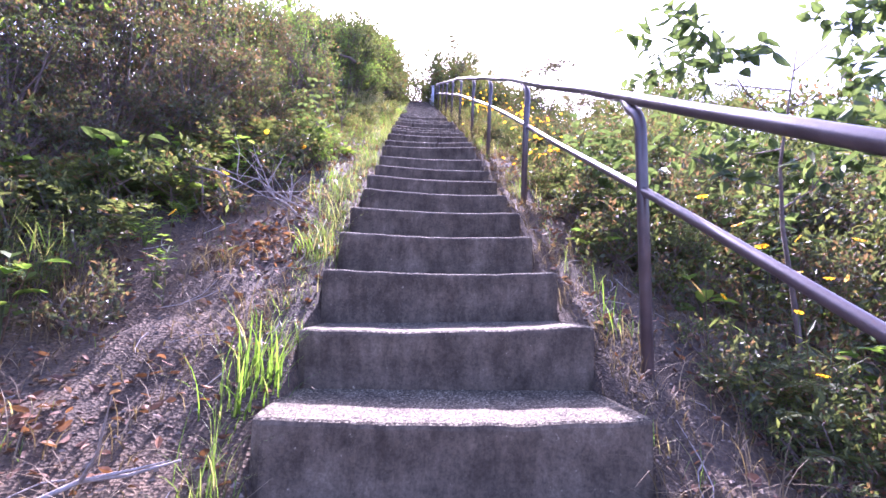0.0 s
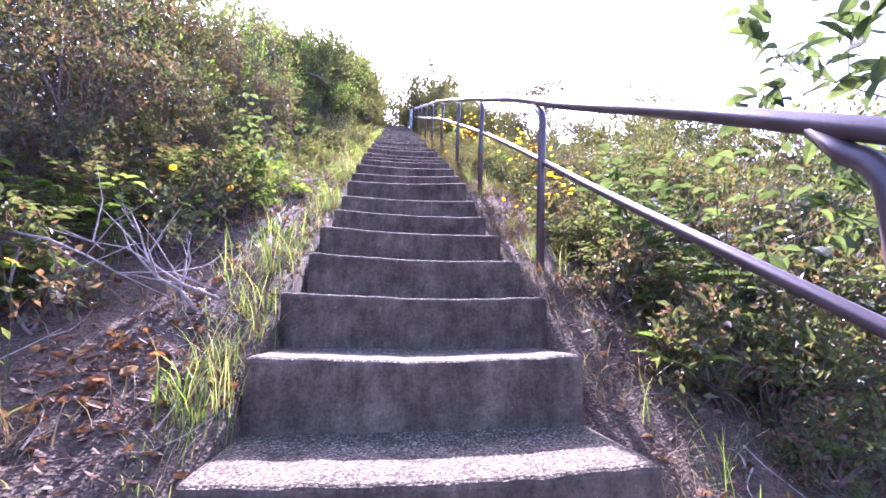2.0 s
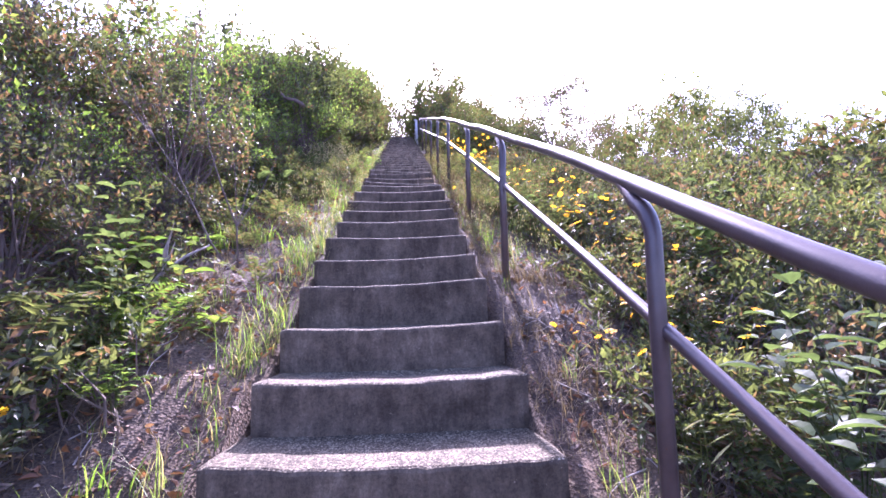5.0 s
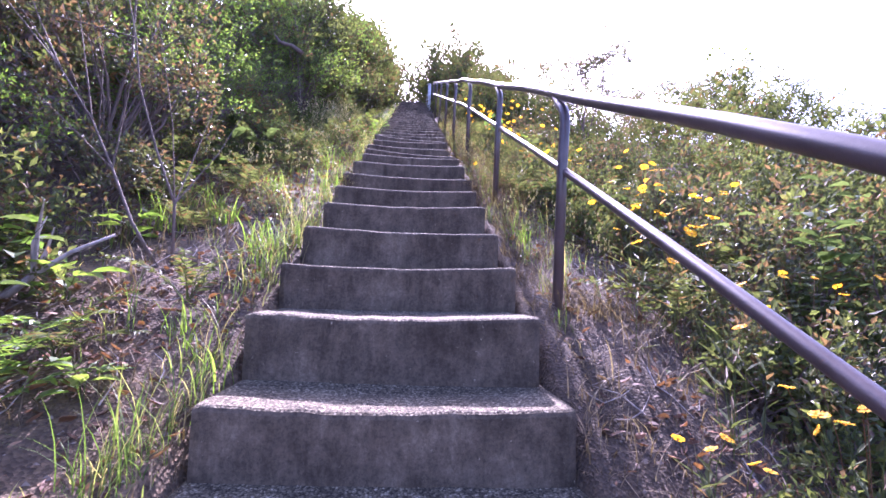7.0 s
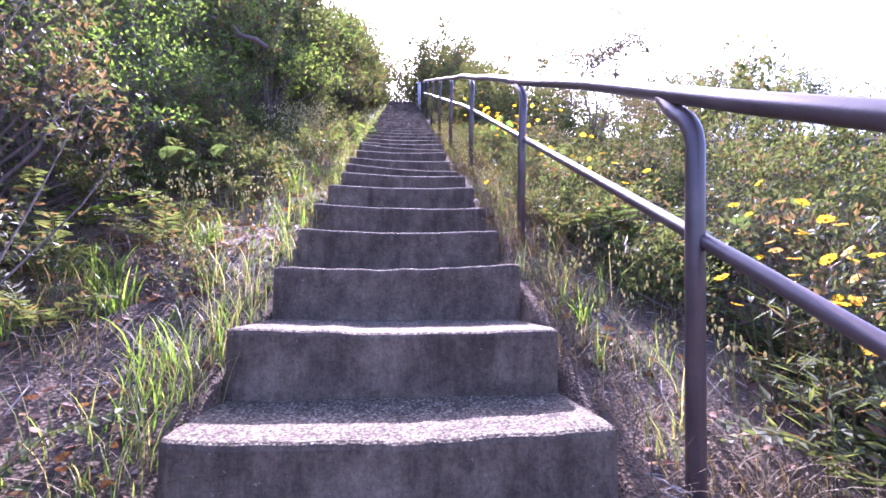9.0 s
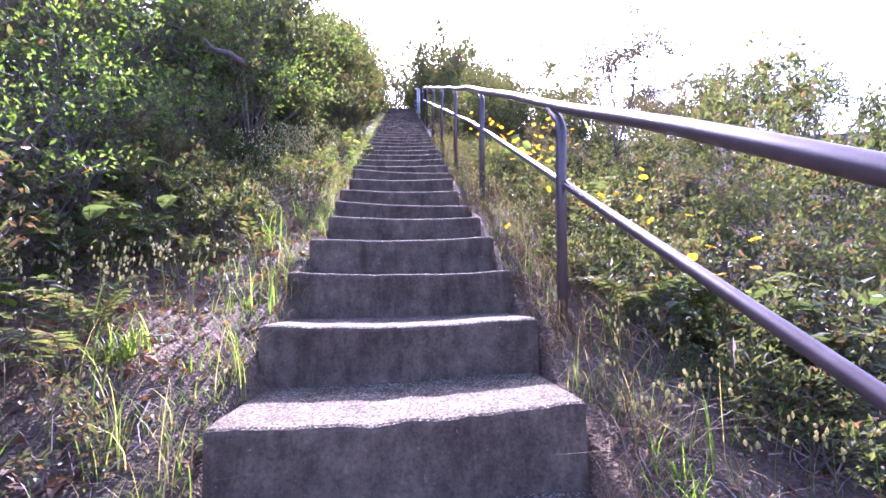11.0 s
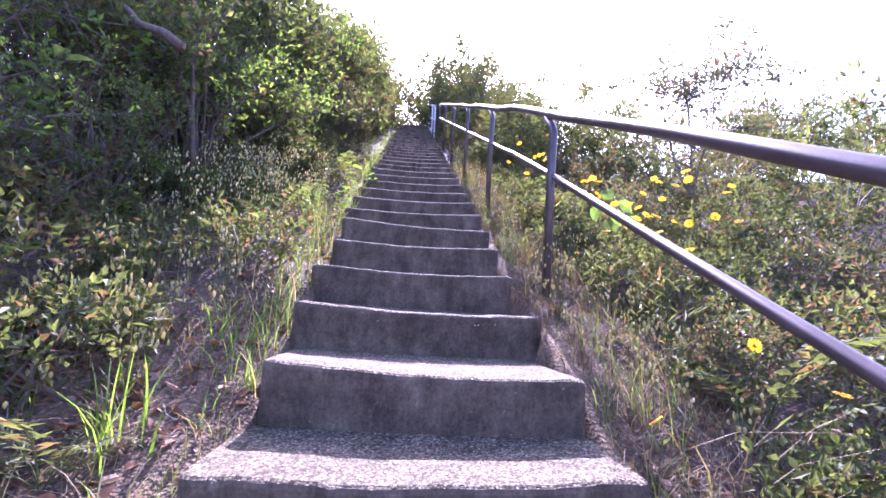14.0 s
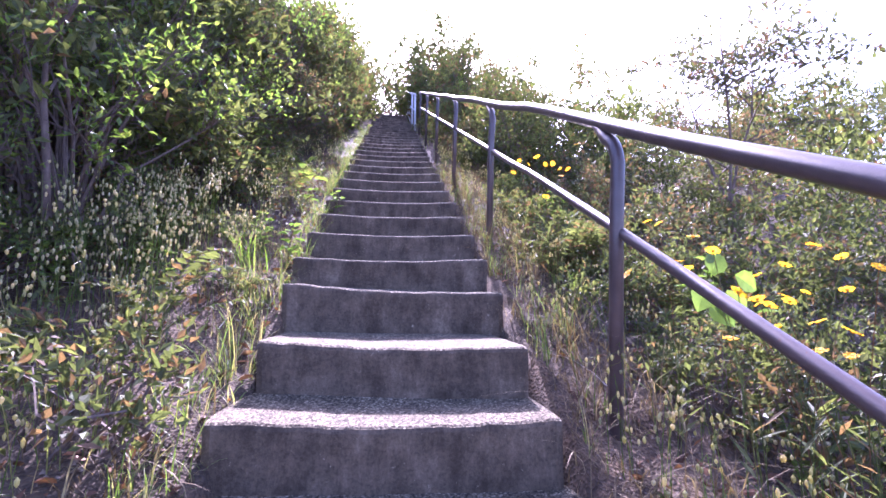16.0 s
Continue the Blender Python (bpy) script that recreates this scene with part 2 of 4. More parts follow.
def land(x, y):
    """Height of the ground: the hillside with the stairs cut into it."""
    y_up = min(y, 23.2)
    base = nose_line(max(y_up, -9.0))
    if y > 23.2:
        base += 0.16 * (1 - math.exp(-(y - 23.2) * 2)) - 0.012 * (y - 23.2) ** 1.4
    if y < -9.0:
        base -= 2.0 * (1 - math.exp((y + 9.0) / 30.0))
    left = max(0.0, -x - 1.5)
    right = max(0.0, x - 0.95)
    h = base - 0.13 + 0.03 * smooth_step(-0.55, -0.95, x)
    h += 0.55 * (1 - math.exp(-left / 1.8)) - 0.004 * max(0.0, left - 8) ** 1.5
    h -= 1.25 * (1 - math.exp(-right / 3.0)) + 0.004 * max(0.0, right - 3) ** 1.5
    beyond = max(left_edge(y) + 0.01 - x, x - 0.60 + 0.03 * smooth_step(7.0, 9.0, y))
    h -= 0.28 * (1 - smooth_step(-0.07, 0.012, beyond))
    h -= 0.035 * smooth_step(0.5, 0.7, x)
    rough = noise.noise(Vector((x * 1.3, y * 1.3, 3.0))) * 0.07 + noise.noise(Vector((x * 5, y * 5, 9.0))) * 0.035 + noise.noise(Vector((x * 14, y * 14, 5.0))) * 0.016
    far = min(1.0, max(0.0, (abs(x) - 4) / 20))
    rough += noise.noise(Vector((x * 0.08, y * 0.08, 1.0))) * 3.0 * far
    return h + rough


def spread(lo, hi, fine, reach):
    out = list(np.arange(lo, hi, fine))
    left, right, gap = [lo], [hi], fine
    while right[-1] < reach:
        gap *= 1.35
        left.append(left[-1] - gap)
        right.append(right[-1] + gap)
    return left[:0:-1] + out + right


def build_ground():
    xs, ys = spread(-3.6, 3.6, 0.06, 900.0), spread(-1.6, 17.0, 0.09, 900.0)
    verts = [(x, y, land(x, y)) for y in ys for x in xs]
    w = len(xs)
    faces = [(r * w + c, r * w + c + 1, (r + 1) * w + c + 1, (r + 1) * w + c) for r in range(len(ys) - 1) for c in range(w - 1)]
    ob = mesh_object("ground", verts, faces, SOIL, smooth=True)
    return tagged(ob, "sandy brown hillside soil with grit and humus", "ground", kind="structure")


build_ground()

# ---- stairs ----
NOSES = {1: (1.205, 0.719), 2: (1.637, 0.963), 3: (2.037, 1.216), 4: (2.478, 1.461), 5: (2.925, 1.700), 6: (3.342, 1.931), 7: (3.811, 2.172), 8: (4.209, 2.388),
         9: (4.572, 2.606), 10: (4.915, 2.856), 11: (5.340, 3.069), 12: (5.727, 3.293), 13: (6.195, 3.530), 14: (6.715, 3.762), 15: (7.205, 3.993),
         16: (7.550, 4.211), 17: (7.934, 4.406), 18: (8.430, 4.602), 19: (8.845, 4.808), 20: (9.172, 4.998), 21: (9.675, 5.216), 22: (10.06, 5.396)}
LEFT_EDGE = {1: -0.603, 2: -0.588, 3: -0.579, 4: -0.58, 5: -0.587, 6: -0.554, 7: -0.574, 8: -0.537, 9: -0.53, 10: -0.528, 11: -0.528, 12: -0.521, 13: -0.50, 14: -0.525, 15: -0.547, 16: -0.505, 17: -0.465, 18: -0.48, 19: -0.51, 20: -0.473, 21: -0.485}
RIGHT_EDGE = {1: 0.594, 2: 0.589, 3: 0.577, 4: 0.572, 5: 0.596, 6: 0.593, 7: 0.604, 8: 0.59, 10: 0.558, 11: 0.568, 12: 0.558, 13: 0.565, 15: 0.608, 17: 0.563, 18: 0.595, 19: 0.54, 20: 0.525, 21: 0.574}
# how far the right end of a nose lies behind and above the left end
SKEW = {2: (0.004, 0.032), 3: (0.025, 0.015), 4: (0.012, 0.008), 6: (0.0, -0.014), 7: (-0.03, -0.026), 8: (0.01, -0.015), 10: (-0.06, 0.012), 11: (-0.04, 0.008), 12: (-0.027, -0.010),
        13: (0.04, 0.02), 15: (-0.012, -0.017), 17: (-0.06, -0.03), 18: (0.085, -0.03), 19: (0.0, -0.022), 20: (-0.078, -0.023), 21: (0.045, -0.038)}


def nose(i):
    if i in NOSES:
        return NOSES[i]
    if i < 1:
        return 1.21 + 0.42 * (i - 1), 0.722 + 0.24 * (i - 1)
    return 10.06 + 0.42 * (i - 22), 5.396 + 0.202 * (i - 22)


def build_step(i, parent):
    """One cast concrete step with a worn, uneven nose."""
    rng = random.Random(i)
    y, z = nose(i)
    y2, z2 = nose(i + 1)
    low = z - 0.36
    x0, x1 = LEFT_EDGE.get(i, -0.53) + rng.uniform(-0.004, 0.004), RIGHT_EDGE.get(i, 0.578) + rng.uniform(-0.004, 0.004)
    skew_y, skew_z = SKEW.get(i, (0, 0))
    cols = 36
    profile = [(0.006, low), (0.004, z - 0.15), (0.0, z - 0.018), (0.004, z - 0.006), (0.014, z), (0.10, z + 0.003), (0.25, z + 0.002), (y2 - y + 0.05, z + 0.004), (y2 - y + 0.05, low)]
    rows = len(profile)
    verts, faces = [], []
    for c in range(cols + 1):
        f = c / cols
        x = x0 + (x1 - x0) * f
        edge = min(f, 1 - f)
        wear = 0.010 * noise.noise(Vector((x * 9, i * 3.7, 0))) + 0.006 * noise.noise(Vector((x * 31, i * 5.1, 4)))
        sag = -0.019 * math.sin(math.pi * f) if i < 40 else 0
        for k, (dy, h) in enumerate(profile):
            jy = wear * (0.6 if k < 2 else 1.0 if k < 5 else 0) + (0.012 if edge == 0 and k < 5 else 0)
            jz = (sag + 0.5 * wear) if 2 <= k <= 6 else 0
            jz += skew_z * (f - 0.5) - (0.006 if edge == 0 and 2 <= k <= 7 else 0)
            jy += skew_y * (f - 0.5) if k < 7 else 0
            verts.append((x + (0.004 if c == 0 else -0.004 if c == cols else 0), y + dy + jy, h + jz))
    for c in range(cols):
        for k in range(rows - 1):
            a = c * rows + k
            faces.append((a, a + rows, a + rows + 1, a + 1))
    faces.append(tuple(range(rows)))
    faces.append(tuple(range(cols * rows, cols * rows + rows))[::-1])
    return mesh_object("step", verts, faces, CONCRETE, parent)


stairs = tagged(new("staircase"), "long straight flight of weathered concrete steps", "stairs", kind="structure")
for number in range(-10, 54):
    build_step(number, stairs)


# ---- handrail ----
def rail_height(y):
    if y < 10:
        return 1.430 + 0.570 * (y - 0.71) - 0.0040 * (y - 0.71) ** 2 - 0.028 * smooth_step(1.2, 3.0, y) - 0.052 * smooth_step(3.6, 8.0, y)
    return 6.291 + 0.480 * (y - 10)


def rail_side(y):
    """How far to the side the rail stands; it closes in on the steps higher up."""
    return 0.79 - 0.011 * max(0.0, y - 9.0)


POSTS = (-2.0, -0.2, 1.61, 3.48, 5.30, 6.92, 8.93, 10.75, 12.5, 14.3, 16.1, 17.8)


def build_handrail():
    rail = tagged(new("handrail"), "purple-brown painted steel pipe handrail with two bars", "handrail")
    ys = np.arange(-3.0, 18.0, 0.3)
    v, f = [], []
    tube(v, f, [(rail_side(y), y, rail_height(y) + 0.006 * math.sin(y * 3.4)) for y in ys] + [(rail_side(18.1), 18.1, rail_height(18.1) - 0.03)], [0.0262] * (len(ys) + 1), 14)
    mesh_object("top_rail", v, f, PAINT, rail, smooth=True)
    v, f = [], []
    tube(v, f, [(rail_side(y), y, rail_height(y) - 0.398 + 0.02 * smooth_step(2.2, 6.0, y)) for y in ys], [0.019] * len(ys), 12)
    mesh_object("middle_rail", v, f, PAINT, rail, smooth=True)
    for y in POSTS:
        x = rail_side(y)
        top = rail_height(y)
        lean = 0.0 if y < 2 else 0.045
        pts = [(x - lean * 0.6, y + lean * 1.4, land(x, y) - 0.25), (x - lean * 0.3, y, top - 0.35), (x, y, top - 0.14)]
        for k in range(1, 7):
            a = k / 6 * radians(62)
            pts.append((x, y + 0.13 * (1 - math.cos(a)), top - 0.14 + 0.13 * math.sin(a)))
        end = y + 0.13
        pts.append((x, end, rail_height(end) - 0.012))
        v, f = [], []
        tube(v, f, pts, [0.0245] * len(pts), 12)
        mesh_object("post", v, f, PAINT, rail, smooth=True)
    return rail


build_handrail()


# ---- plants ----
def rooted(x, y, turn=0.0, size=1.0, sink=0.03):
    return Matrix.LocRotScale((x, y, land(x, y) - sink), Euler((0, 0, turn)), (size, size, size))


def put_copy(ob, x, y, turn, size, sink=0.03):
    """A copy of a plant, turned and scaled, standing on the ground."""
    c = copy_thing(ob, Matrix.Identity(4))
    c.matrix_basis = rooted(x, y, turn, size, sink)
    return c


def simple_leaf(verts, faces, base, way, face, length, width):
    side = way.cross(face)
    if side.length < 1e-4:
        side = way.orthogonal()
    side.normalize()
    up = side.cross(way).normalized()
    n = len(verts)
    mid = base + way * (length * 0.45) + up * (width * 0.22)
    verts.extend((tuple(base), tuple(mid + side * (width * 0.5)), tuple(base + way * length), tuple(mid - side * (width * 0.5))))
    faces.extend(((n, n + 1, n + 2), (n, n + 2, n + 3)))


def make_bush(name, seed, radius, height, clumps, leaves, size, mat, label, bare=0.25, low=0.25, spray=0.15, twigs=7):
    """A shrub: stems from one root that fork into twigs, with clumps of leaves round the twig ends."""
    rng = random.Random(seed)
    root = tagged(new(name), label, "shrub", "shrubs beside the stairs")
    bv, bf, lv, lf = [], [], [], []
    for c in range(clumps):
        a = rng.uniform(0, 2 * math.pi)
        up = rng.uniform(low, 1.0) ** 0.85
        out = radius * math.sqrt(max(0.05, 1 - (up * 0.92) ** 2)) * rng.uniform(0.55, 1.12)
        tip = Vector((math.cos(a) * out, math.sin(a) * out, height * up * rng.uniform(0.68, 1.22)))
        knee = Vector((tip.x * 0.35 + rng.gauss(0, 0.06), tip.y * 0.35 + rng.gauss(0, 0.06), tip.z * 0.55))
        foot = Vector((rng.gauss(0, 0.06), rng.gauss(0, 0.06), -0.05))
        pts = [foot, foot.lerp(knee, 0.5) + Vector((rng.gauss(0, 0.03), rng.gauss(0, 0.03), 0)), knee, knee.lerp(tip, 0.6) + Vector((rng.gauss(0, 0.03), rng.gauss(0, 0.03), 0.03)), tip]
        thick = 0.006 + 0.007 * height * rng.random()
        tube(bv, bf, pts, [thick, thick * 0.8, thick * 0.6, thick * 0.4, 0.002], 5 if twigs else 3)
        spread_r = radius * rng.uniform(0.20, 0.34)
        for n in range(7):
            end = tip + any_way(rng, 0.5) * spread_r * rng.uniform(0.7, 1.5)
            start = pts[3].lerp(tip, rng.random())
            if n < twigs:
                tube(bv, bf, [start, start.lerp(end, 0.5) + any_way(rng) * 0.02, end], [0.003, 0.002, 0.001], 3)
            per = int(leaves / clumps / 7 * rng.uniform(1 - bare, 1 + bare))
            for k in range(per):
                f = rng.random() ** 0.7
                p = start.lerp(end, f) + any_way(rng) * (size * 0.5 + spread_r * spray * rng.random() * 2)
                way = (any_way(rng, 0.15) + (end - start).normalized() * 0.7).normalized()
                simple_leaf(lv, lf, p, way, any_way(rng, 1.2), size * rng.uniform(0.6, 1.25), size * rng.uniform(0.35, 0.55))
    mesh_object("branchwork", bv, bf, BARK, root)
    mesh_object("crown", lv, lf, mat, root)
    return root


def make_fern(name, seed, fronds, length, mat, label, leaflets=13, width=0.3, rise=0.8):
    """A plant of arching fronds, each with rows of leaflets on both sides."""
    rng = random.Random(seed)
    root = tagged(new(name), label, "fern", "ferns beside the stairs")
    for n in range(fronds):
        v, f = [], []
        a = 2 * math.pi * n / fronds + rng.uniform(-0.4, 0.4)
        ln = length * rng.uniform(0.7, 1.2)
        tilt = rng.uniform(0.35, 1.0) * rise
        out = Vector((math.cos(a), math.sin(a), 0))
        side = Vector((-math.sin(a), math.cos(a), 0))
        pts = []
        for k in range(7):
            s = k / 6
            pts.append(out * (ln * s * (1 - 0.25 * tilt * (1 - s))) + Vector((0, 0, ln * tilt * (s * 1.35 - 0.85 * s * s))) + side * (0.04 * ln * math.sin(s * 3 + n)))
        tube(v, f, pts, [0.003 - 0.0022 * k / 6 for k in range(7)], 4)
        for k in range(leaflets):
            s = 0.22 + 0.78 * k / leaflets
            q = s * 6
            i = min(5, int(q))
            p = pts[i].lerp(pts[i + 1], q - i)
            way = (pts[i + 1] - pts[i]).normalized()
            w = ln * width * math.sin(math.pi * min(0.98, 0.25 + 0.72 * s)) * rng.uniform(0.85, 1.1)
            for sg in (-1, 1):
                d = (side * sg + way * 0.45 + Vector((0, 0, rng.uniform(-0.5, 0.3)))).normalized()
                simple_leaf(v, f, p, d, way.cross(d) * sg + any_way(rng) * 0.3, w * rng.uniform(0.85, 1.1), ln * 0.75 / leaflets * 0.95)
        mesh_object("frond", v, f, mat, root)
    return root


def make_herb(name, seed, stems, height, size, mat, label, per=6):
    """A young broad-leaved plant."""
    rng = random.Random(seed)
    root = tagged(new(name), label, "plant", "young broad-leaved plants")
    sv, sf, lv, lf = [], [], [], []
    for n in range(stems):
        a = rng.uniform(0, 6.28)
        top = Vector((math.cos(a) * height * 0.45 * rng.random(), math.sin(a) * height * 0.45 * rng.random(), height * rng.uniform(0.6, 1.1)))
        knee = Vector((top.x * 0.3, top.y * 0.3, top.z * 0.5))
        tube(sv, sf, [(0, 0, -0.04), knee, top], [0.004, 0.003, 0.0015], 5)
        for k in range(per):
            s = 0.35 + 0.65 * k / max(1, per - 1)
            p = knee.lerp(top, max(0.0, s * 2 - 1)) if s > 0.5 else Vector((0, 0, 0)).lerp(knee, s * 2)
            b = a + k * 2.4 + rng.uniform(-0.4, 0.4)
            way = Vector((math.cos(b), math.sin(b), rng.uniform(-0.15, 0.5))).normalized()
            stalk = p + way * size * 0.3
            tube(sv, sf, [p, stalk], [0.0016, 0.001], 3)
            blade_leaf(lv, lf, stalk, way, Vector((0, 0, 1)), size * rng.uniform(0.7, 1.2), size * rng.uniform(0.5, 0.68), 0.2, 0.2)
    mesh_object("stalkwork", sv, sf, LEAF_MID, root)
    mesh_object("foliage", lv, lf, mat, root)
    return root


def grass_blade(verts, faces, base, a, length, width, bend, rng, cut=5):
    out = Vector((math.cos(a), math.sin(a), 0))
    side = Vector((-math.sin(a), math.cos(a), 0))
    n = len(verts)
    for k in range(cut):
        s = k / (cut - 1)
        p = base + out * (length * bend * s * s) + Vector((0, 0, length * (s - 0.45 * bend * s * s)))
        w = width * (1 - s) ** 0.6 * 0.5
        if k == cut - 1:
            verts.append(tuple(p))
        else:
            verts.append(tuple(p + side * w))
            verts.append(tuple(p - side * w + out * width * 0.15))
    for k in range(cut - 2):
        q = n + 2 * k
        faces.append((q, q + 1, q + 3, q + 2))
    q = n + 2 * (cut - 2)
    faces.append((q, q + 1, q + 2))


def grass_stuff(name, spots, mat, label, seed, wide=1.0):
    """Tufts of blades in one mesh; a spot is x, y, blades, length, radius, bend."""
    rng = random.Random(seed)
    v, f = [], []
    for x, y, blades, length, rad, bend in spots:
        for _ in range(blades):
            px, py = x + rng.gauss(0, rad), y + rng.gauss(0, rad)
            base = Vector((px, py, land(px, py) - 0.02))
            grass_blade(v, f, base, rng.uniform(0, 6.28), length * rng.uniform(0.45, 1.25), wide * rng.uniform(0.0022, 0.0058), bend * rng.uniform(0.3, 1.3), rng)
    return tagged(mesh_object(name, v, f, mat), label, "grass", kind="stuff")


# shrubs of the hillside, built once each
SMALL = [make_bush("shrub", 10 + k, 0.85, 1.5, 34, 6200, 0.041, LEAF_DARK, "dense dark-green shrub with small glossy leaves", spray=0.25, twigs=3) for k in range(3)]
MEDIUM = [make_bush("shrub", 20 + k, 0.85, 1.6, 28, 3500, 0.073, LEAF_MID, "green shrub with oval leaves and thin brown twigs", twigs=4) for k in range(3)]
LOW = [make_bush("low_shrub", 30 + k, 0.75, 0.85, 24, 2200, 0.064, LEAF_MID if k else LEAF_DARK, "low spreading dark-green undergrowth shrub", low=0.12, twigs=2) for k in range(3)]
TWIGGY = [make_bush("shrub", 40 + k, 0.8, 1.5, 36, 2400, 0.045, LEAF_LIGHT, "twiggy half-bare shrub with light-green leaf tips", bare=0.8) for k in range(2)]
DARK = [make_bush("shrub", 25 + k, 0.85, 1.6, 30, 3600, 0.055, LEAF_DARK, "dark brownish shrub with dry leaves and thin twigs", twigs=5) for k in range(2)]
FAR = [make_bush("shrub", 70 + k, 0.95, 1.5, 14, 1050, 0.1, LEAF_MID, "distant green shrub on the hillside", twigs=0) for k in range(2)]
TINY = [make_bush("small_shrub", 80 + k, 0.26, 0.32, 12, 480, 0.042, (LEAF_MID, LEAF_DARK, LEAF_MID)[k], "small leafy undergrowth plant on the bank", low=0.1, twigs=0) for k in range(3)]


def make_airy_tree(name, seed, height, reach, size, label):
    """A thin tree of a few leaning stems, with flat sprays of small leaves on long level limbs."""
    rng = random.Random(seed)
    root = tagged(new(name), label, "tree")
    lv, lf = [], []
    for n in range(3):
        sv, sf = [], []
        a = 2.1 * n + rng.uniform(-0.5, 0.5)
        top = Vector((math.cos(a) * reach * 0.35, math.sin(a) * reach * 0.35, height * rng.uniform(0.8, 1.0)))
        stem = [Vector((top.x * (k / 6) ** 1.5, top.y * (k / 6) ** 1.5, top.z * k / 6 - 0.1)) + Vector((rng.gauss(0, 0.04), rng.gauss(0, 0.04), 0)) for k in range(7)]
        tube(sv, sf, stem, [0.022 * (1 - 0.14 * k) for k in range(7)], 6)
        for m in range(9):
            q = 2.2 + 3.7 * m / 9
            i = min(5, int(q))
            p = stem[i].lerp(stem[i + 1], q - i)
            b = rng.uniform(0, 6.28)
            ln = reach * rng.uniform(0.45, 1.0) * (1.15 - 0.1 * q)
            out = Vector((math.cos(b), math.sin(b), rng.uniform(0.05, 0.45)))
            end = p + out * ln
            mid = p.lerp(end, 0.5) + Vector((0, 0, 0.1 * ln))
            tube(sv, sf, [p, mid, end], [0.008, 0.005, 0.002], 4)
            for _ in range(rng.randrange(4, 8)):
                st = mid.lerp(end, rng.uniform(-0.3, 1.0))
                tip = st + Vector((rng.gauss(0, 1), rng.gauss(0, 1), rng.gauss(0.1, 0.3))).normalized() * reach * rng.uniform(0.12, 0.32)
                tube(sv, sf, [st, tip], [0.002, 0.001], 3)
                for _ in range(22):
                    at = st.lerp(tip, rng.random()) + Vector((rng.gauss(0, 0.05), rng.gauss(0, 0.05), rng.gauss(0, 0.025)))
                    simple_leaf(lv, lf, at, any_way(rng, -0.2), any_way(rng, 1.5), size * rng.uniform(0.6, 1.2), size * rng.uniform(0.35, 0.5))
        mesh_object("stem", sv, sf, BARK, root)
    mesh_object("crown", lv, lf, LEAF_DARK, root)
    return root


AIRY = make_airy_tree("slender_tree", 90, 3.1, 1.5, 0.065, "slender airy tree with fine scattered leaves")
rng = random.Random(7)
spots = [([AIRY], 3.4, 11.6, 1.12), ([AIRY], 5.2, 13.6, 0.85), ([AIRY], 2.4, 20.0, 0.9)]
for k in range(46):
    y = rng.uniform(1.2, 13) if k < 26 else rng.uniform(1.6, 4.8)
    spots.append((TINY, -2.1 + 0.6 * smooth_step(2.5, 5.0, y) + rng.uniform(-0.1, 0.75), y, rng.uniform(0.6, 1.2)))
for k in range(95):
    y = rng.uniform(1.0, 13)
    spots.append((TINY, (1.32 if 4.4 < y < 6.8 else 1.05) + 0.6 * rng.random(), y, rng.uniform(0.6, 1.2)))
for k in range(26):
    spots.append((LOW, rng.uniform(2.6, 4.6), rng.uniform(0, 8), rng.uniform(0.9, 1.2)))
for k in range(30):
    spots.append((FAR, rng.uniform(3.6, 8), rng.uniform(-1, 9), rng.uniform(0.7, 1.0)))
for k in range(60):
    spots.append((FAR, rng.uniform(7, 20), rng.uniform(0, 34), rng.uniform(1.1, 1.8)))
for x, y, s in ((1.7, 21.0, 1.6), (2.7, 22.0, 1.8), (-1.7, 20.0, 1.5), (3.6, 16.5, 1.5), (-1.9, 16.0, 1.3), (1.9, 18.0, 1.25), (-2.4, 23.5, 2.0), (1.0, 24.7, 2.4), (1.9, 25.2, 2.6), (3.1, 24.6, 2.4), (-0.9, 25.4, 1.9), (-1.8, 18.2, 1.5), (-2.1, 21.6, 1.9), (-2.0, 14.6, 1.35), (1.4, 22.6, 1.7)):
    spots.append((MEDIUM, x, y, s))


def front_left(y):
    return -2.45 + 0.65 * smooth_step(2.5, 5.0, y) + 0.25 * smooth_step(8.5, 10.5, y) + 0.35 * smooth_step(12.5, 15.0, y)


y = -1.2
while y < 26:
    x = front_left(y)
    kind = SMALL if y < 3.2 else TWIGGY if rng.random() < (0.35 if y < 6.6 else 0.75 if y < 9.5 else 0.2) else DARK if 3.2 < y < 7.6 else MEDIUM if rng.random() < 0.6 else SMALL
    spots.append((kind, x - 0.25 + rng.uniform(-0.15, 0.15), y, rng.uniform(0.62, 0.88) + (0.25 if y > 9.3 else 0)))
    spots.append((LOW, x + 0.05 + rng.uniform(-0.2, 0.1), y + 0.4, rng.uniform(0.5, 0.75)))
    y += 0.75
y = -1.5
while y < 27:
    kind = SMALL if y < 4 or rng.random() < 0.3 else DARK if y < 7.6 and rng.random() < 0.8 else MEDIUM
    spots.append((kind, front_left(y) - 1.15 + rng.uniform(-0.2, 0.2), y, rng.uniform(1.0, 1.22)))
    spots.append((FAR, front_left(y) - 2.5 + rng.uniform(-0.3, 0.3), y + 0.3, rng.uniform(1.2, 1.5)))
    y += 1.0
for k in range(16):
    y = 0.5 + 1.2 * k + rng.uniform(-0.3, 0.3)
    spots.append(((DARK if k % 2 and y < 8 else TWIGGY) if y < 12 else MEDIUM, front_left(y) - rng.uniform(0.9, 1.6), y, rng.uniform(1.3, 1.6)))
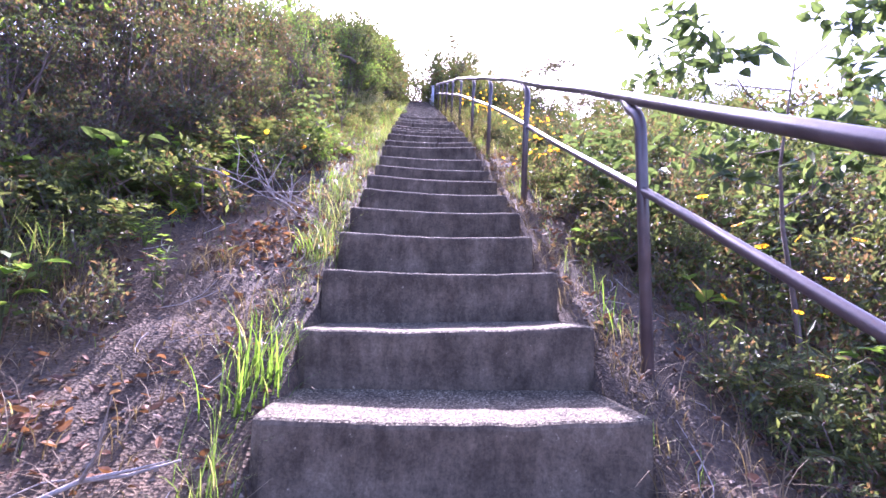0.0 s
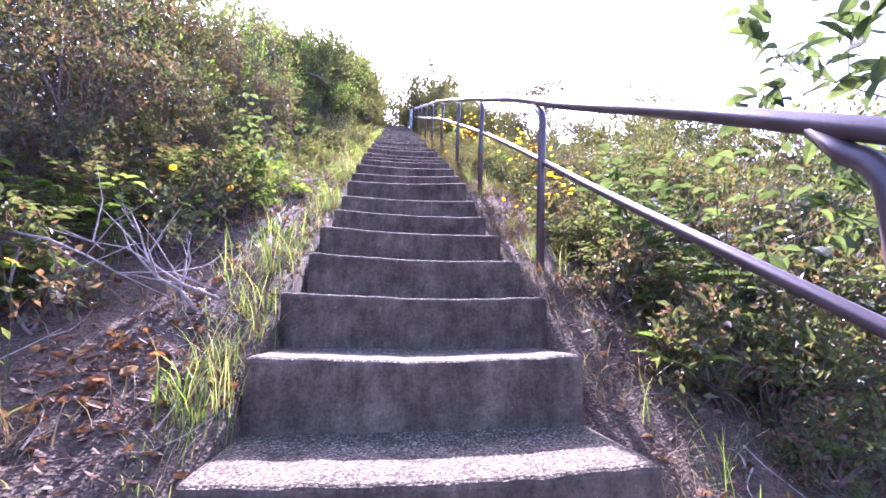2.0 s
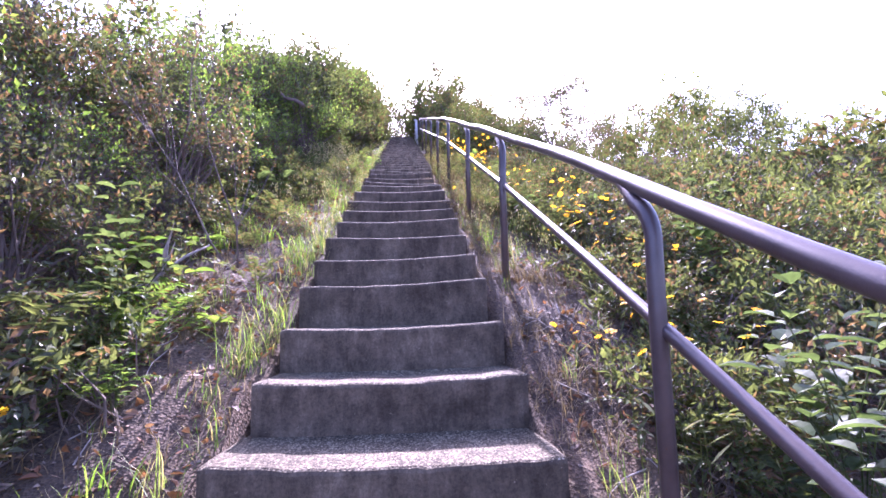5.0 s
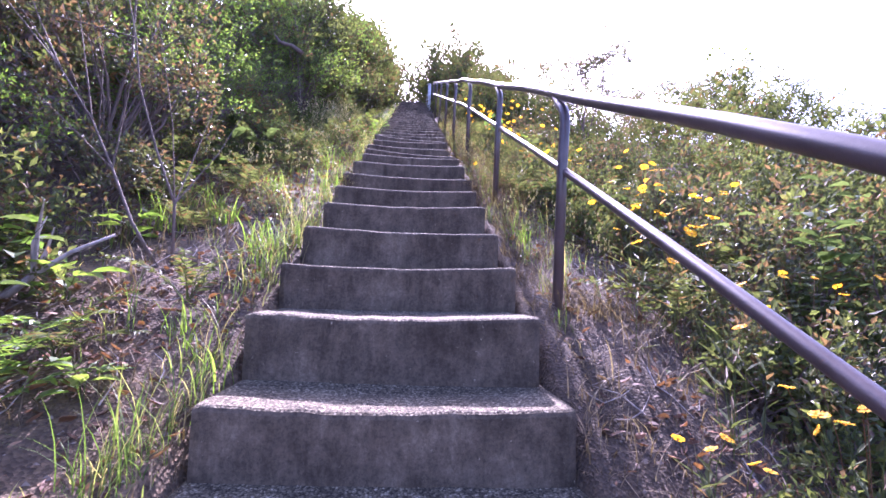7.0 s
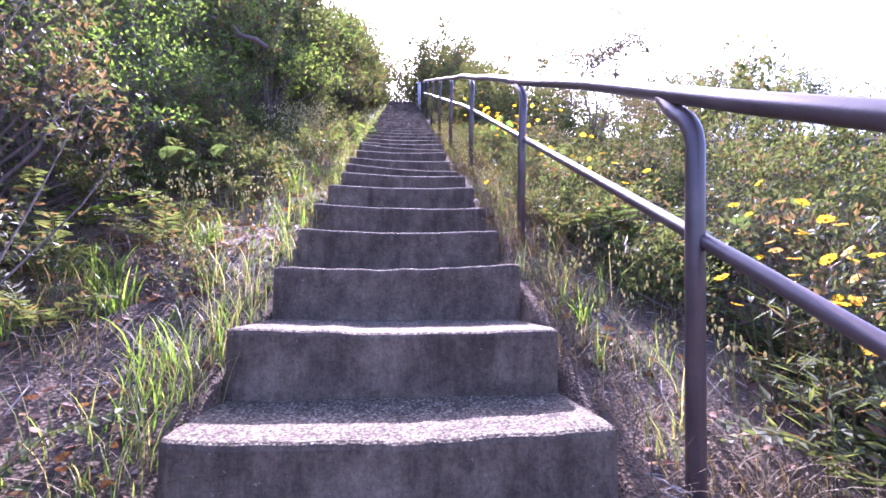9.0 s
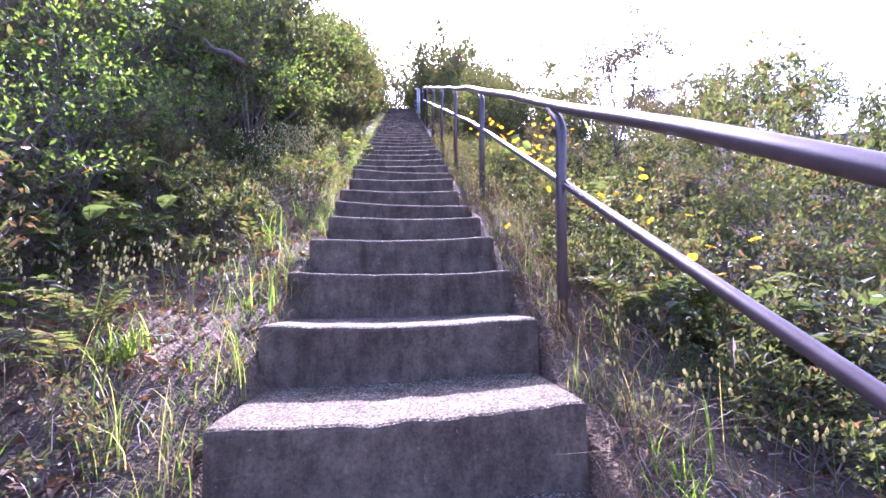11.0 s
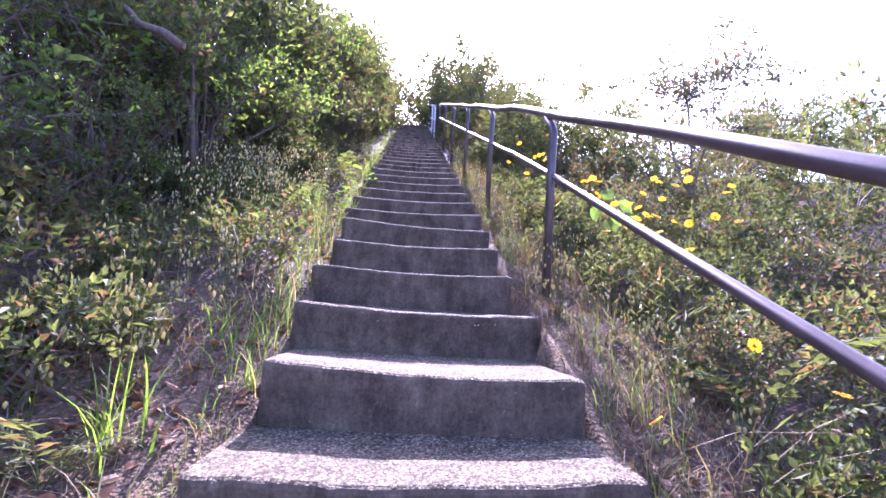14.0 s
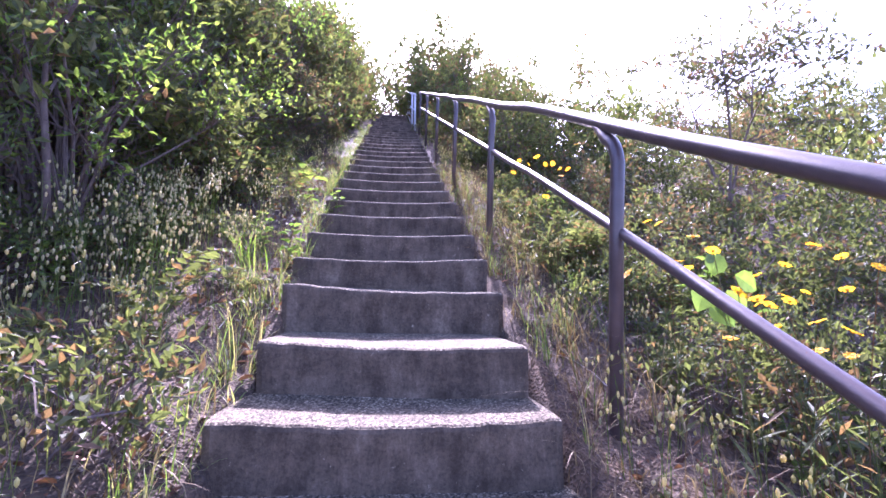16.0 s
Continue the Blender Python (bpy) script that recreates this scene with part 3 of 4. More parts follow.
for k in range(14):
    spots.append((FAR, -6.6 + rng.uniform(-0.8, 0.8), -1 + 2.1 * k, rng.uniform(1.4, 1.8)))
for k in range(13):
    y = 10.3 + 0.75 * k + rng.uniform(-0.2, 0.2)
    spots.append((TWIGGY if k % 3 == 1 else MEDIUM, front_left(y) - rng.uniform(0.45, 0.75), y, rng.uniform(1.1, 1.45) + 0.03 * k))
# the lower side
y = -1.0
while y < 15.5:
    for x, s in ((1.5, 0.5), (2.1, 0.72), (2.9, 0.95)):
        spots.append((LOW, x + rng.uniform(-0.2, 0.25), y + rng.uniform(-0.3, 0.3), s * rng.uniform(0.85, 1.15)))
    y += 0.85
y = -1.0
while y < 18:
    for x, s in ((3.9, 0.75), (5.0, 0.85), (6.4, 1.0)):
        spots.append((FAR, x + rng.uniform(-0.4, 0.4), y + rng.uniform(-0.4, 0.4), s * rng.uniform(0.85, 1.2)))
    y += 1.5
for k in range(20):
    spots.append((FAR, rng.uniform(8, 16), rng.uniform(4, 30), rng.uniform(1.2, 2.0)))
# the top of the flight
y = 14.0
while y < 24:
    spots.append((LOW, 1.25 + rng.uniform(-0.1, 0.2), y, rng.uniform(0.7, 0.95)))
    spots.append((MEDIUM if rng.random() < 0.6 else TWIGGY, 1.95 + rng.uniform(-0.1, 0.35), y, rng.uniform(0.9, 1.15)))
    spots.append((FAR, 3.2 + rng.uniform(-0.2, 0.4), y, rng.uniform(1.1, 1.35)))
    y += 0.9
for k in range(7):
    spots.append((MEDIUM, -0.9 + 0.55 * k + rng.uniform(-0.1, 0.1), 24.8 + rng.uniform(0, 0.8), rng.uniform(0.5, 0.9)))
used = set()
for kind, x, y, s in spots:
    ob = kind[rng.randrange(len(kind))]
    if kind is FAR and x > 3.0:
        s *= 0.9
    if x < -2.4 and 4.4 < y < 9.0:
        s *= 0.84
    if ob.name in used:
        put_copy(ob, x, y, rng.uniform(0, 6.28), s)
    else:
        used.add(ob.name)
        ob.matrix_basis = rooted(x, y, rng.uniform(0, 6.28), s)


def make_tree(name, seed, height, reach, size, leaves, mat, label, first=0.45, limbs=9):
    """A slender tree: tapered trunk, forked limbs, sparse leaves at the twigs."""
    rng = random.Random(seed)
    root = tagged(new(name), label, "tree")
    bv, bf, lv, lf = [], [], [], []
    trunk = [Vector((0.05 * height * math.sin(k * 0.8 + seed) * k / 6, 0.03 * height * math.cos(k + seed) * k / 6, height * k / 6 - 0.1)) for k in range(7)]
    tube(bv, bf, trunk, [0.014 * height * (1 - 0.13 * k) * 0.6 for k in range(7)], 8)
    for n in range(limbs):
        s = first + (0.98 - first) * n / limbs
        q = s * 6
        i = min(5, int(q))
        p = trunk[i].lerp(trunk[i + 1], q - i)
        a = n * 2.4 + rng.uniform(-0.5, 0.5)
        end = p + Vector((math.cos(a), math.sin(a), rng.uniform(0.35, 1.0))) * reach * rng.uniform(0.6, 1.1) * (1.1 - 0.3 * s)
        mid = p.lerp(end, 0.5) - Vector((0, 0, 0.08 * reach))
        wv, wf = [], []
        tube(wv, wf, [p, mid, end], [0.0045 * height * 0.6, 0.003 * height * 0.6, 0.002], 5)
        for _ in range(9):
            st = mid.lerp(end, rng.random())
            e2 = st + any_way(rng, 0.35) * reach * rng.uniform(0.2, 0.45)
            tube(wv, wf, [st, st.lerp(e2, 0.5) + any_way(rng) * 0.02, e2], [0.003, 0.002, 0.001], 3)
            for _ in range(max(1, int(leaves / limbs / 9))):
                b = st.lerp(e2, rng.random() ** 0.6) + any_way(rng) * size * 0.35
                way = (any_way(rng, -0.1) + (e2 - st).normalized() * 0.5).normalized()
                blade_leaf(lv, lf, b, way, any_way(rng, 1.5), size * rng.uniform(0.6, 1.2), size * rng.uniform(0.36, 0.52))
        mesh_object("limb", wv, wf, BARK, root)
    mesh_object("trunk", bv, bf, BARK, root, smooth=True)
    mesh_object("crown", lv, lf, mat, root)
    return root


sapling = make_tree("sapling", 3, 1.9, 0.7, 0.095, 720, LEAF_SAPLING, "young sapling with large drooping oval leaves", 0.55, 8)
sapling.matrix_basis = rooted(1.66, 1.86, 0.6)

# ferns and young plants along both banks
FERNS = [make_fern("fern", 50, 8, 0.34, LEAF_MID, "arching green fern with paired leaflets", 20, 0.24, 1.5),
         make_fern("fern", 51, 6, 0.30, LEAF_LIGHT, "bright young fern with paired leaflets", 18, 0.26, 1.7),
         make_fern("legume_plant", 52, 9, 0.40, LEAF_MID, "low plant with green feathered leaves", 14, 0.17, 1.8)]
HERBS = [make_herb("seedling", 60, 3, 0.30, 0.10, LEAF_LIGHT, "young plant with broad light-green leaves"),
         make_herb("seedling", 61, 5, 0.42, 0.07, LEAF_LIGHT, "upright young plant with light-green leaves", 8),
         make_herb("seedling", 62, 2, 0.22, 0.14, LEAF_LIGHT, "low plant with large soft green leaves", 4)]
BROAD = [make_herb("broad_leaved_shrub", 65, 8, 0.95, 0.115, LEAF_SAPLING, "tall shrub with large soft green leaves", 10),
         make_herb("vine", 66, 5, 0.45, 0.15, LEAF_SAPLING, "sprawling vine with broad green leaves", 4)]
plants = [([BROAD[0]], 1.3, 3.35, 1.0), ([BROAD[0]], 1.55, 3.0, 1.0), ([BROAD[0]], 1.5, 3.75, 0.9), ([BROAD[0]], 2.0, 2.5, 1.0),
          ([FERNS[0]], -1.44, 4.2, 1.5), ([FERNS[0]], -1.8, 4.25, 1.6), ([FERNS[1]], -1.25, 4.6, 1.2), ([HERBS[2]], 0.97, 2.54, 1.0), ([FERNS[2]], 1.25, 3.67, 1.0), ([FERNS[2]], 1.16, 3.95, 0.9),
          ([BROAD[1]], -1.75, 7.95, 0.9), ([BROAD[1]], -1.5, 8.15, 0.8), ([HERBS[2]], -1.4, 5.7, 1.0), ([HERBS[2]], -1.62, 2.86, 1.4), ([HERBS[1]], -1.6, 5.25, 0.8), ([BROAD[0]], -1.2, 4.45, 0.75), ([BROAD[0]], 2.3, 5.6, 1.1),
          ([BROAD[1]], -1.55, 7.2, 1.0), ([BROAD[1]], -1.35, 7.5, 0.9), ([BROAD[1]], -1.95, 2.6, 1.0), ([BROAD[1]], 1.9, 6.7, 1.3), ([BROAD[1]], 1.3, 6.9, 0.8), ([BROAD[0]], -2.0, 8.6, 1.0)]
for k in range(44):
    y = rng.uniform(0.8, 13) if k < 28 else rng.uniform(1.8, 4.6)
    plants.append((FERNS, front_left(y) + rng.uniform(0.1, 0.95), y, rng.uniform(0.7, 1.15)))
for k in range(34):
    y = rng.uniform(0.8, 13) if k < 20 else rng.uniform(1.6, 4.8)
    plants.append((HERBS, front_left(y) + rng.uniform(0.0, 1.1), y, rng.uniform(0.6, 1.1)))
for k in range(70):
    y = rng.uniform(0.0, 13.5)
    plants.append((FERNS[::2], (1.34 if 4.4 < y < 6.8 else 1.1) + 1.4 * rng.random() ** 1.3, y, rng.uniform(0.8, 1.3)))
for k in range(22):
    y = rng.uniform(0.5, 13)
    plants.append((HERBS, (1.3 if 4.4 < y < 6.8 else 1.1) + 1.3 * rng.random(), y, rng.uniform(0.7, 1.3)))
for kind, x, y, s in plants:
    ob = kind[rng.randrange(len(kind))]
    if ob.name in used:
        put_copy(ob, x, y, rng.uniform(0, 6.28), s, 0.01)
    else:
        used.add(ob.name)
        ob.matrix_basis = rooted(x, y, rng.uniform(0, 6.28), s, 0.01)

# grass
green, dry = [], []
for k in range(250):
    y = rng.uniform(2.4, 18) if k > 16 else rng.uniform(0.3, 2.4)
    green.append((left_edge(y) - abs(rng.gauss(0, 0.11)), y, rng.randrange(5, 20), rng.uniform(0.10, 0.32), 0.035, 0.6))
for k in range(70):
    y = rng.uniform(0.3, 18)
    green.append((0.62 + abs(rng.gauss(0, 0.14)), y, rng.randrange(6, 18), rng.uniform(0.10, 0.26), 0.025, 0.5))
for x, y, b, ln in ((-2.0, 2.0, 70, 0.36), (-2.2, 1.7, 70, 0.36), (-1.75, 1.95, 90, 0.34), (-1.9, 2.4, 50, 0.3), (-0.72, 3.0, 40, 0.30), (-0.74, 3.3, 40, 0.30), (0.95, 5.9, 30, 0.2), (1.0, 9.7, 45, 0.25)):
    green.append((x, y, b, ln, 0.05, 0.6))
lush = []
for x, y, b, ln in ((-0.67, 1.51, 30, 0.30), (-0.72, 1.42, 22, 0.26), (-0.76, 2.43, 20, 0.20), (0.76, 1.90, 22, 0.18), (-0.87, 3.79, 26, 0.16), (-0.89, 3.62, 14, 0.13),
                    (-1.36, 5.95, 46, 0.25), (-1.24, 6.30, 46, 0.26), (-0.74, 5.78, 34, 0.22), (-1.08, 6.14, 40, 0.22), (-0.67, 5.57, 26, 0.18), (-0.77, 5.02, 24, 0.17),
                    (0.79, 6.12, 36, 0.20), (-0.66, 4.88, 16, 0.15), (-1.45, 6.35, 40, 0.24), (-0.98, 6.68, 60, 0.20), (-0.66, 7.03, 22, 0.26), (-0.78, 7.80, 24, 0.28),
                    (-1.32, 8.86, 40, 0.22), (-0.68, 8.30, 24, 0.18), (-0.80, 10.2, 36, 0.28), (-0.68, 6.66, 12, 0.14), (0.72, 7.05, 16, 0.15), (-0.9, 7.3, 14, 0.22)):
    lush.append((x, y, b, ln, 0.045, 0.55))
for k in range(650):
    y = rng.uniform(0.2, 14)
    dry.append((left_edge(y) - 1.4 * rng.random() ** 1.3, y, rng.randrange(6, 22), rng.uniform(0.08, 0.24), 0.06, 1.2))
for k in range(800):
    y = rng.uniform(0.2, 14)
    dry.append((0.61 + 0.8 * rng.random() ** 1.2, y, rng.randrange(6, 18), rng.uniform(0.08, 0.24), 0.05, 1.1))
for k in range(420):
    y = rng.uniform(0.4, 14)
    green.append((left_edge(y) - 0.02 - 0.13 * rng.random(), y, rng.randrange(4, 11), rng.uniform(0.04, 0.13), 0.025, 0.9))
    dry.append((0.63 + 0.16 * rng.random(), rng.uniform(0.4, 14), rng.randrange(5, 12), rng.uniform(0.05, 0.16), 0.03, 1.2))
for k in range(120):
    y = rng.uniform(5.0, 15)
    green.append((-0.75 - 0.9 * rng.random(), y, rng.randrange(5, 14), rng.uniform(0.12, 0.3), 0.04, 0.5))
for k in range(70):
    y = rng.uniform(6.2, 13.0)
    dry.append((0.72 + 0.3 * rng.random(), y, rng.randrange(10, 24), rng.uniform(0.28, 0.45), 0.04, 1.2))
for k in range(90):
    y = rng.uniform(5.5, 13.0)
    green.append((0.64 + 0.45 * rng.random(), y, rng.randrange(5, 14), rng.uniform(0.12, 0.3), 0.03, 0.5))
for x, y, n, ln in ((-1.5, 1.8, 150, 0.26), (-1.62, 1.95, 120, 0.24), (-1.15, 2.25, 110, 0.2), (-1.9, 1.5, 140, 0.26), (-1.25, 6.1, 130, 0.24), (-1.45, 5.8, 110, 0.26), (-1.0, 4.9, 60, 0.2), (0.95, 5.3, 90, 0.26)):
    dry.append((x, y, n, ln, 0.06, 1.0))
for k in range(120):
    y = rng.uniform(0.4, 9.0)
    green.append((left_edge(y) - 0.02 - 0.7 * rng.random(), y, rng.randrange(3, 8), rng.uniform(0.04, 0.12), 0.03, 0.5))
grass_stuff("grass", green, GRASS, "bright green tufts of long-bladed grass along the steps", 1)
grass_stuff("lush_grass", lush, LUSH, "fresh bright green tufts of broad grass blades", 4, 1.7)
grass_stuff("dry_grass", dry, STRAW, "bleached dry grass lying on the bank", 2)


def quaking_grass(spots, seed):
    rng = random.Random(seed)
    v, f, hv, hf = [], [], [], []
    for x, y, h in spots:
        base = Vector((x, y, land(x, y) - 0.02))
        a = rng.uniform(0, 6.28)
        lean = Vector((math.cos(a), math.sin(a), 0)) * h * rng.uniform(0.05, 0.25)
        top = base + Vector((0, 0, h)) + lean
        mid = base.lerp(top, 0.55) - lean * 0.15
        tube(v, f, [base, mid, top], [0.0014, 0.0012, 0.0008], 3)
        for k in range(rng.randrange(4, 9)):
            p = mid.lerp(top, 0.45 + 0.55 * rng.random())
            hang = p + Vector((rng.gauss(0, 0.02), rng.gauss(0, 0.02), -rng.uniform(0.0, 0.03)))
            tube(v, f, [p, hang], [0.0006, 0.0005], 3)
            ln, wd = rng.uniform(0.013, 0.024), rng.uniform(0.0035, 0.0065)
            tube(hv, hf, [hang, hang - Vector((0, 0, ln * 0.3)), hang - Vector((0, 0, ln * 0.7)), hang - Vector((0, 0, ln))], [0.001, wd, wd * 0.85, 0.0008], 5)
    stalks = tagged(mesh_object("grass_stalks", v, f, GRASS), "thin pale stalks of quaking grass", "grass", kind="stuff")
    heads = tagged(mesh_object("seed_heads", hv, hf, SEED), "pale drooping seed heads of quaking grass", "grass", kind="stuff")


stalks = []
for k in range(420):
    y = rng.uniform(6.6, 15)
    stalks.append((-0.68 - 1.0 * rng.random(), y, rng.uniform(0.2, 0.42)))
for k in range(160):
    stalks.append((rng.gauss(-1.2, 0.18), rng.gauss(9.8, 0.45), rng.uniform(0.4, 0.66)))
for k in range(300):
    y = rng.uniform(5.5, 15)
    stalks.append((0.68 + 0.6 * rng.random(), y, rng.uniform(0.16, 0.4)))
quaking_grass(stalks, 3)


# ---- litter, gravel and twigs ----
def build_litter():
    rng = random.Random(11)
    v, f = [], []
    spots = [(-1.05, 2.5, 0.13, 190), (-1.35, 1.25, 0.16, 170), (-1.7, 1.5, 0.3, 100), (-1.25, 4.9, 0.25, 190), (-1.5, 4.3, 0.4, 170), (-1.2, 7.9, 0.3, 330), (-1.15, 6.9, 0.25, 260), (-1.6, 3.3, 0.3, 150), (-0.95, 2.6, 0.2, 110), (0.95, 4.6, 0.15, 90), (0.95, 7.6, 0.15, 70), (1.0, 3.0, 0.2, 90)]
    places = [(left_edge(y) - 0.02 - 0.5 * rng.random() ** 1.5, y) for y in (rng.uniform(0, 14) for _ in range(1400))]
    places += [(x + rng.gauss(0, s), y + rng.gauss(0, s)) for x, y, s, n in spots for _ in range(n)]
    places += [(-0.7 - 2.0 * rng.random(), rng.uniform(0, 14)) for _ in range(3200)]
    places += [(0.66 + 1.4 * rng.random(), rng.uniform(0, 14)) for _ in range(3400)]
    for x, y in places:
        if left_edge(y) < x < 0.62:
            continue
        a = rng.uniform(0, 6.28)
        way = Vector((math.cos(a), math.sin(a), rng.uniform(-0.1, 0.6))).normalized()
        ln = rng.uniform(0.02, 0.058)
        blade_leaf(v, f, Vector((x, y, land(x, y) + 0.006)), way, any_way(rng, 2.0), ln, ln * rng.uniform(0.35, 0.6), rng.uniform(-0.4, 0.5), rng.uniform(-0.3, 0.4))
    tagged(mesh_object("leaf_litter", v, f, LITTER), "rust-brown curled dead leaves on the soil", "leaves", kind="stuff")
    v, f = [], []
    for _ in range(15000):
        x = -0.60 - 1.5 * rng.random() ** 1.4 if rng.random() < 0.6 else 0.64 + 0.9 * rng.random()
        y = rng.uniform(0, 12.5)
        r = 0.003 + 0.010 * rng.random() ** 2
        c, n = Vector((x, y, land(x, y) + r * 0.3)), len(v)
        for d in ((1, 0, 0), (-0.4, 0.9, 0), (-0.5, -0.8, 0), (0.1, 0, 0.8)):
            v.append(tuple(c + Vector(d) * r * rng.uniform(0.6, 1.3)))
        f += [(n, n + 1, n + 3), (n + 1, n + 2, n + 3), (n + 2, n, n + 3)]
    tagged(mesh_object("gravel", v, f, PEBBLE), "loose grey gravel grains on the bank", "gravel", kind="stuff")
    v, f = [], []
    for _ in range(420):
        x = -0.7 - 1.7 * rng.random() if rng.random() < 0.65 else 0.68 + 0.9 * rng.random()
        y = rng.uniform(0, 13)
        a, ln = rng.uniform(0, 6.28), rng.uniform(0.06, 0.28)
        pts = []
        for k in range(4):
            px, py = x + math.cos(a + 0.2 * k) * ln * k / 3, y + math.sin(a + 0.2 * k) * ln * k / 3
            if -0.62 < px < 0.64:
                px = x
            pts.append((px, py, land(px, py) + 0.008 + 0.012 * rng.random()))
        tube(v, f, pts, [0.0028, 0.0024, 0.002, 0.001], 4)
    tagged(mesh_object("fallen_twigs", v, f, DEADWOOD), "thin weathered grey twigs scattered on soil", "twigs", kind="stuff")


build_litter()


def dead_branch(name, label, foot, reach, seed, thick, forks=5, rise=0.5, wood=None):
    """A bare branch with forked side twigs, lying or leaning."""
    rng = random.Random(seed)
    wood = wood or DEADWOOD
    root = tagged(new(name), label, "branch")
    v, f = [], []
    foot, end = Vector(foot), Vector(foot) + Vector(reach)
    pts = [foot.lerp(end, k / 5) + Vector((rng.gauss(0, 0.02), rng.gauss(0, 0.02), rng.gauss(0, 0.02) if 0 < k else 0)) for k in range(6)]
    tube(v, f, pts, [thick * (1 - 0.15 * k) for k in range(6)], 7)
    mesh_object("limb", v, f, wood, root, smooth=True)
    for n in range(forks):
        i = rng.randrange(1, 5)
        ln = Vector(reach).length * rng.uniform(0.3, 0.6)
        d = (Vector(reach).normalized() + any_way(rng, rise)).normalized()
        m = pts[i] + d * ln * 0.5 + any_way(rng) * 0.03
        w, g = [], []
        tube(w, g, [pts[i], m, pts[i] + d * ln], [thick * 0.5, thick * 0.35, thick * 0.1], 5)
        mesh_object("side_twig", w, g, wood, root)
    return root


def on_land(x, y, up=0.0):
    return x, y, land(x, y) + up


dead_branch("dead_branch", "grey bare branch lying on sandy soil", on_land(-1.35, 1.02, 0.015), (0.62, 0.12, 0.09), 1, 0.012, 3, 0.2)
dead_branch("dead_branch", "bare forked twigs of a dead shrub", on_land(-0.95, 2.95, -0.02), (-0.30, 0.05, 0.42), 2, 0.009, 10)
dead_branch("dead_branch", "pale bare twigs sprawling over the bank", on_land(-0.85, 2.95, 0.05), (-0.62, -0.05, 0.30), 3, 0.007, 9)
dead_branch("dead_branch", "thin pale twigs leaning over the bank", on_land(-1.6, 2.75, 0.35), (0.75, 0.1, -0.22), 8, 0.006, 6)
dead_branch("dead_branch", "thick pale dead limb below the shrubs", on_land(-1.6, 4.95, 0.02), (0.5, 0.1, 0.34), 4, 0.02, 3)
dead_branch("dead_branch", "thin bare stems standing in the shrubs", on_land(-1.1, 5.45, 0.0), (-0.72, 0.1, 1.2), 7, 0.009, 6, wood=BARK)
dead_branch("dead_branch", "thin bare stem standing in the shrubs", on_land(-1.05, 5.5, 0.0), (-0.36, 0.0, 1.45), 9, 0.008, 4, wood=BARK)
dead_branch("dead_branch", "thick dark limb slanting through the shrubs", (-1.45, 9.25, 6.15), (-0.75, 0.1, 0.45), 5, 0.035, 2, wood=BARK)
dead_branch("dead_branch", "leaning grey limb low in the shrubs", on_land(-1.8, 9.2, 0.0), (-0.4, 0.1, 0.8), 10, 0.03, 3, wood=BARK)
dead_branch("dead_branch", "crooked bare limb against the sky", on_land(-1.55, 9.75, 0.3), (-0.18, 0.05, 1.55), 6, 0.02, 3, wood=BARK)


# ---- flowers ----
def flower_meshes():
    rng = random.Random(5)
    v, f = [], []
    for k in range(8):
        a = 2 * math.pi * k / 8
        way = Vector((math.cos(a), math.sin(a), 0.12)).normalized()
        side = Vector((-math.sin(a), math.cos(a), 0))
        n = len(v)
        for s, w in ((0.004, 0.0018), (0.013, 0.0052), (0.021, 0.0072), (0.026, 0.0062)):
            lift = Vector((0, 0, 0.004 * math.sin(s * 110) + rng.uniform(-0.002, 0.002)))
            notch = 0.0035 if s > 0.025 else 0.0
            v += [tuple(way * s + side * w + lift), tuple(way * (s - notch) - Vector((0, 0, 0.0014)) + lift), tuple(way * s - side * w + lift)]
        for r in range(3):
            for c in range(2):
                q = n + r * 3 + c
                f.append((q, q + 1, q + 4, q + 3))
    dv, df = [], []
    tube(dv, df, [(0, 0, -0.003), (0, 0, 0.0), (0, 0, 0.004), (0, 0, 0.006)], [0.003, 0.006, 0.006, 0.003], 9)
    return (v, f), (dv, df)


(PV, PF), (DV, DF) = flower_meshes()
PETALS = bpy.data.meshes.new("petals")
PETALS.from_pydata(PV, [], PF)
PETALS.materials.append(PETAL)
EYE_MESH = bpy.data.meshes.new("flower_eye")
EYE_MESH.from_pydata(DV, [], DF)
EYE_MESH.materials.append(FLOWER_EYE)


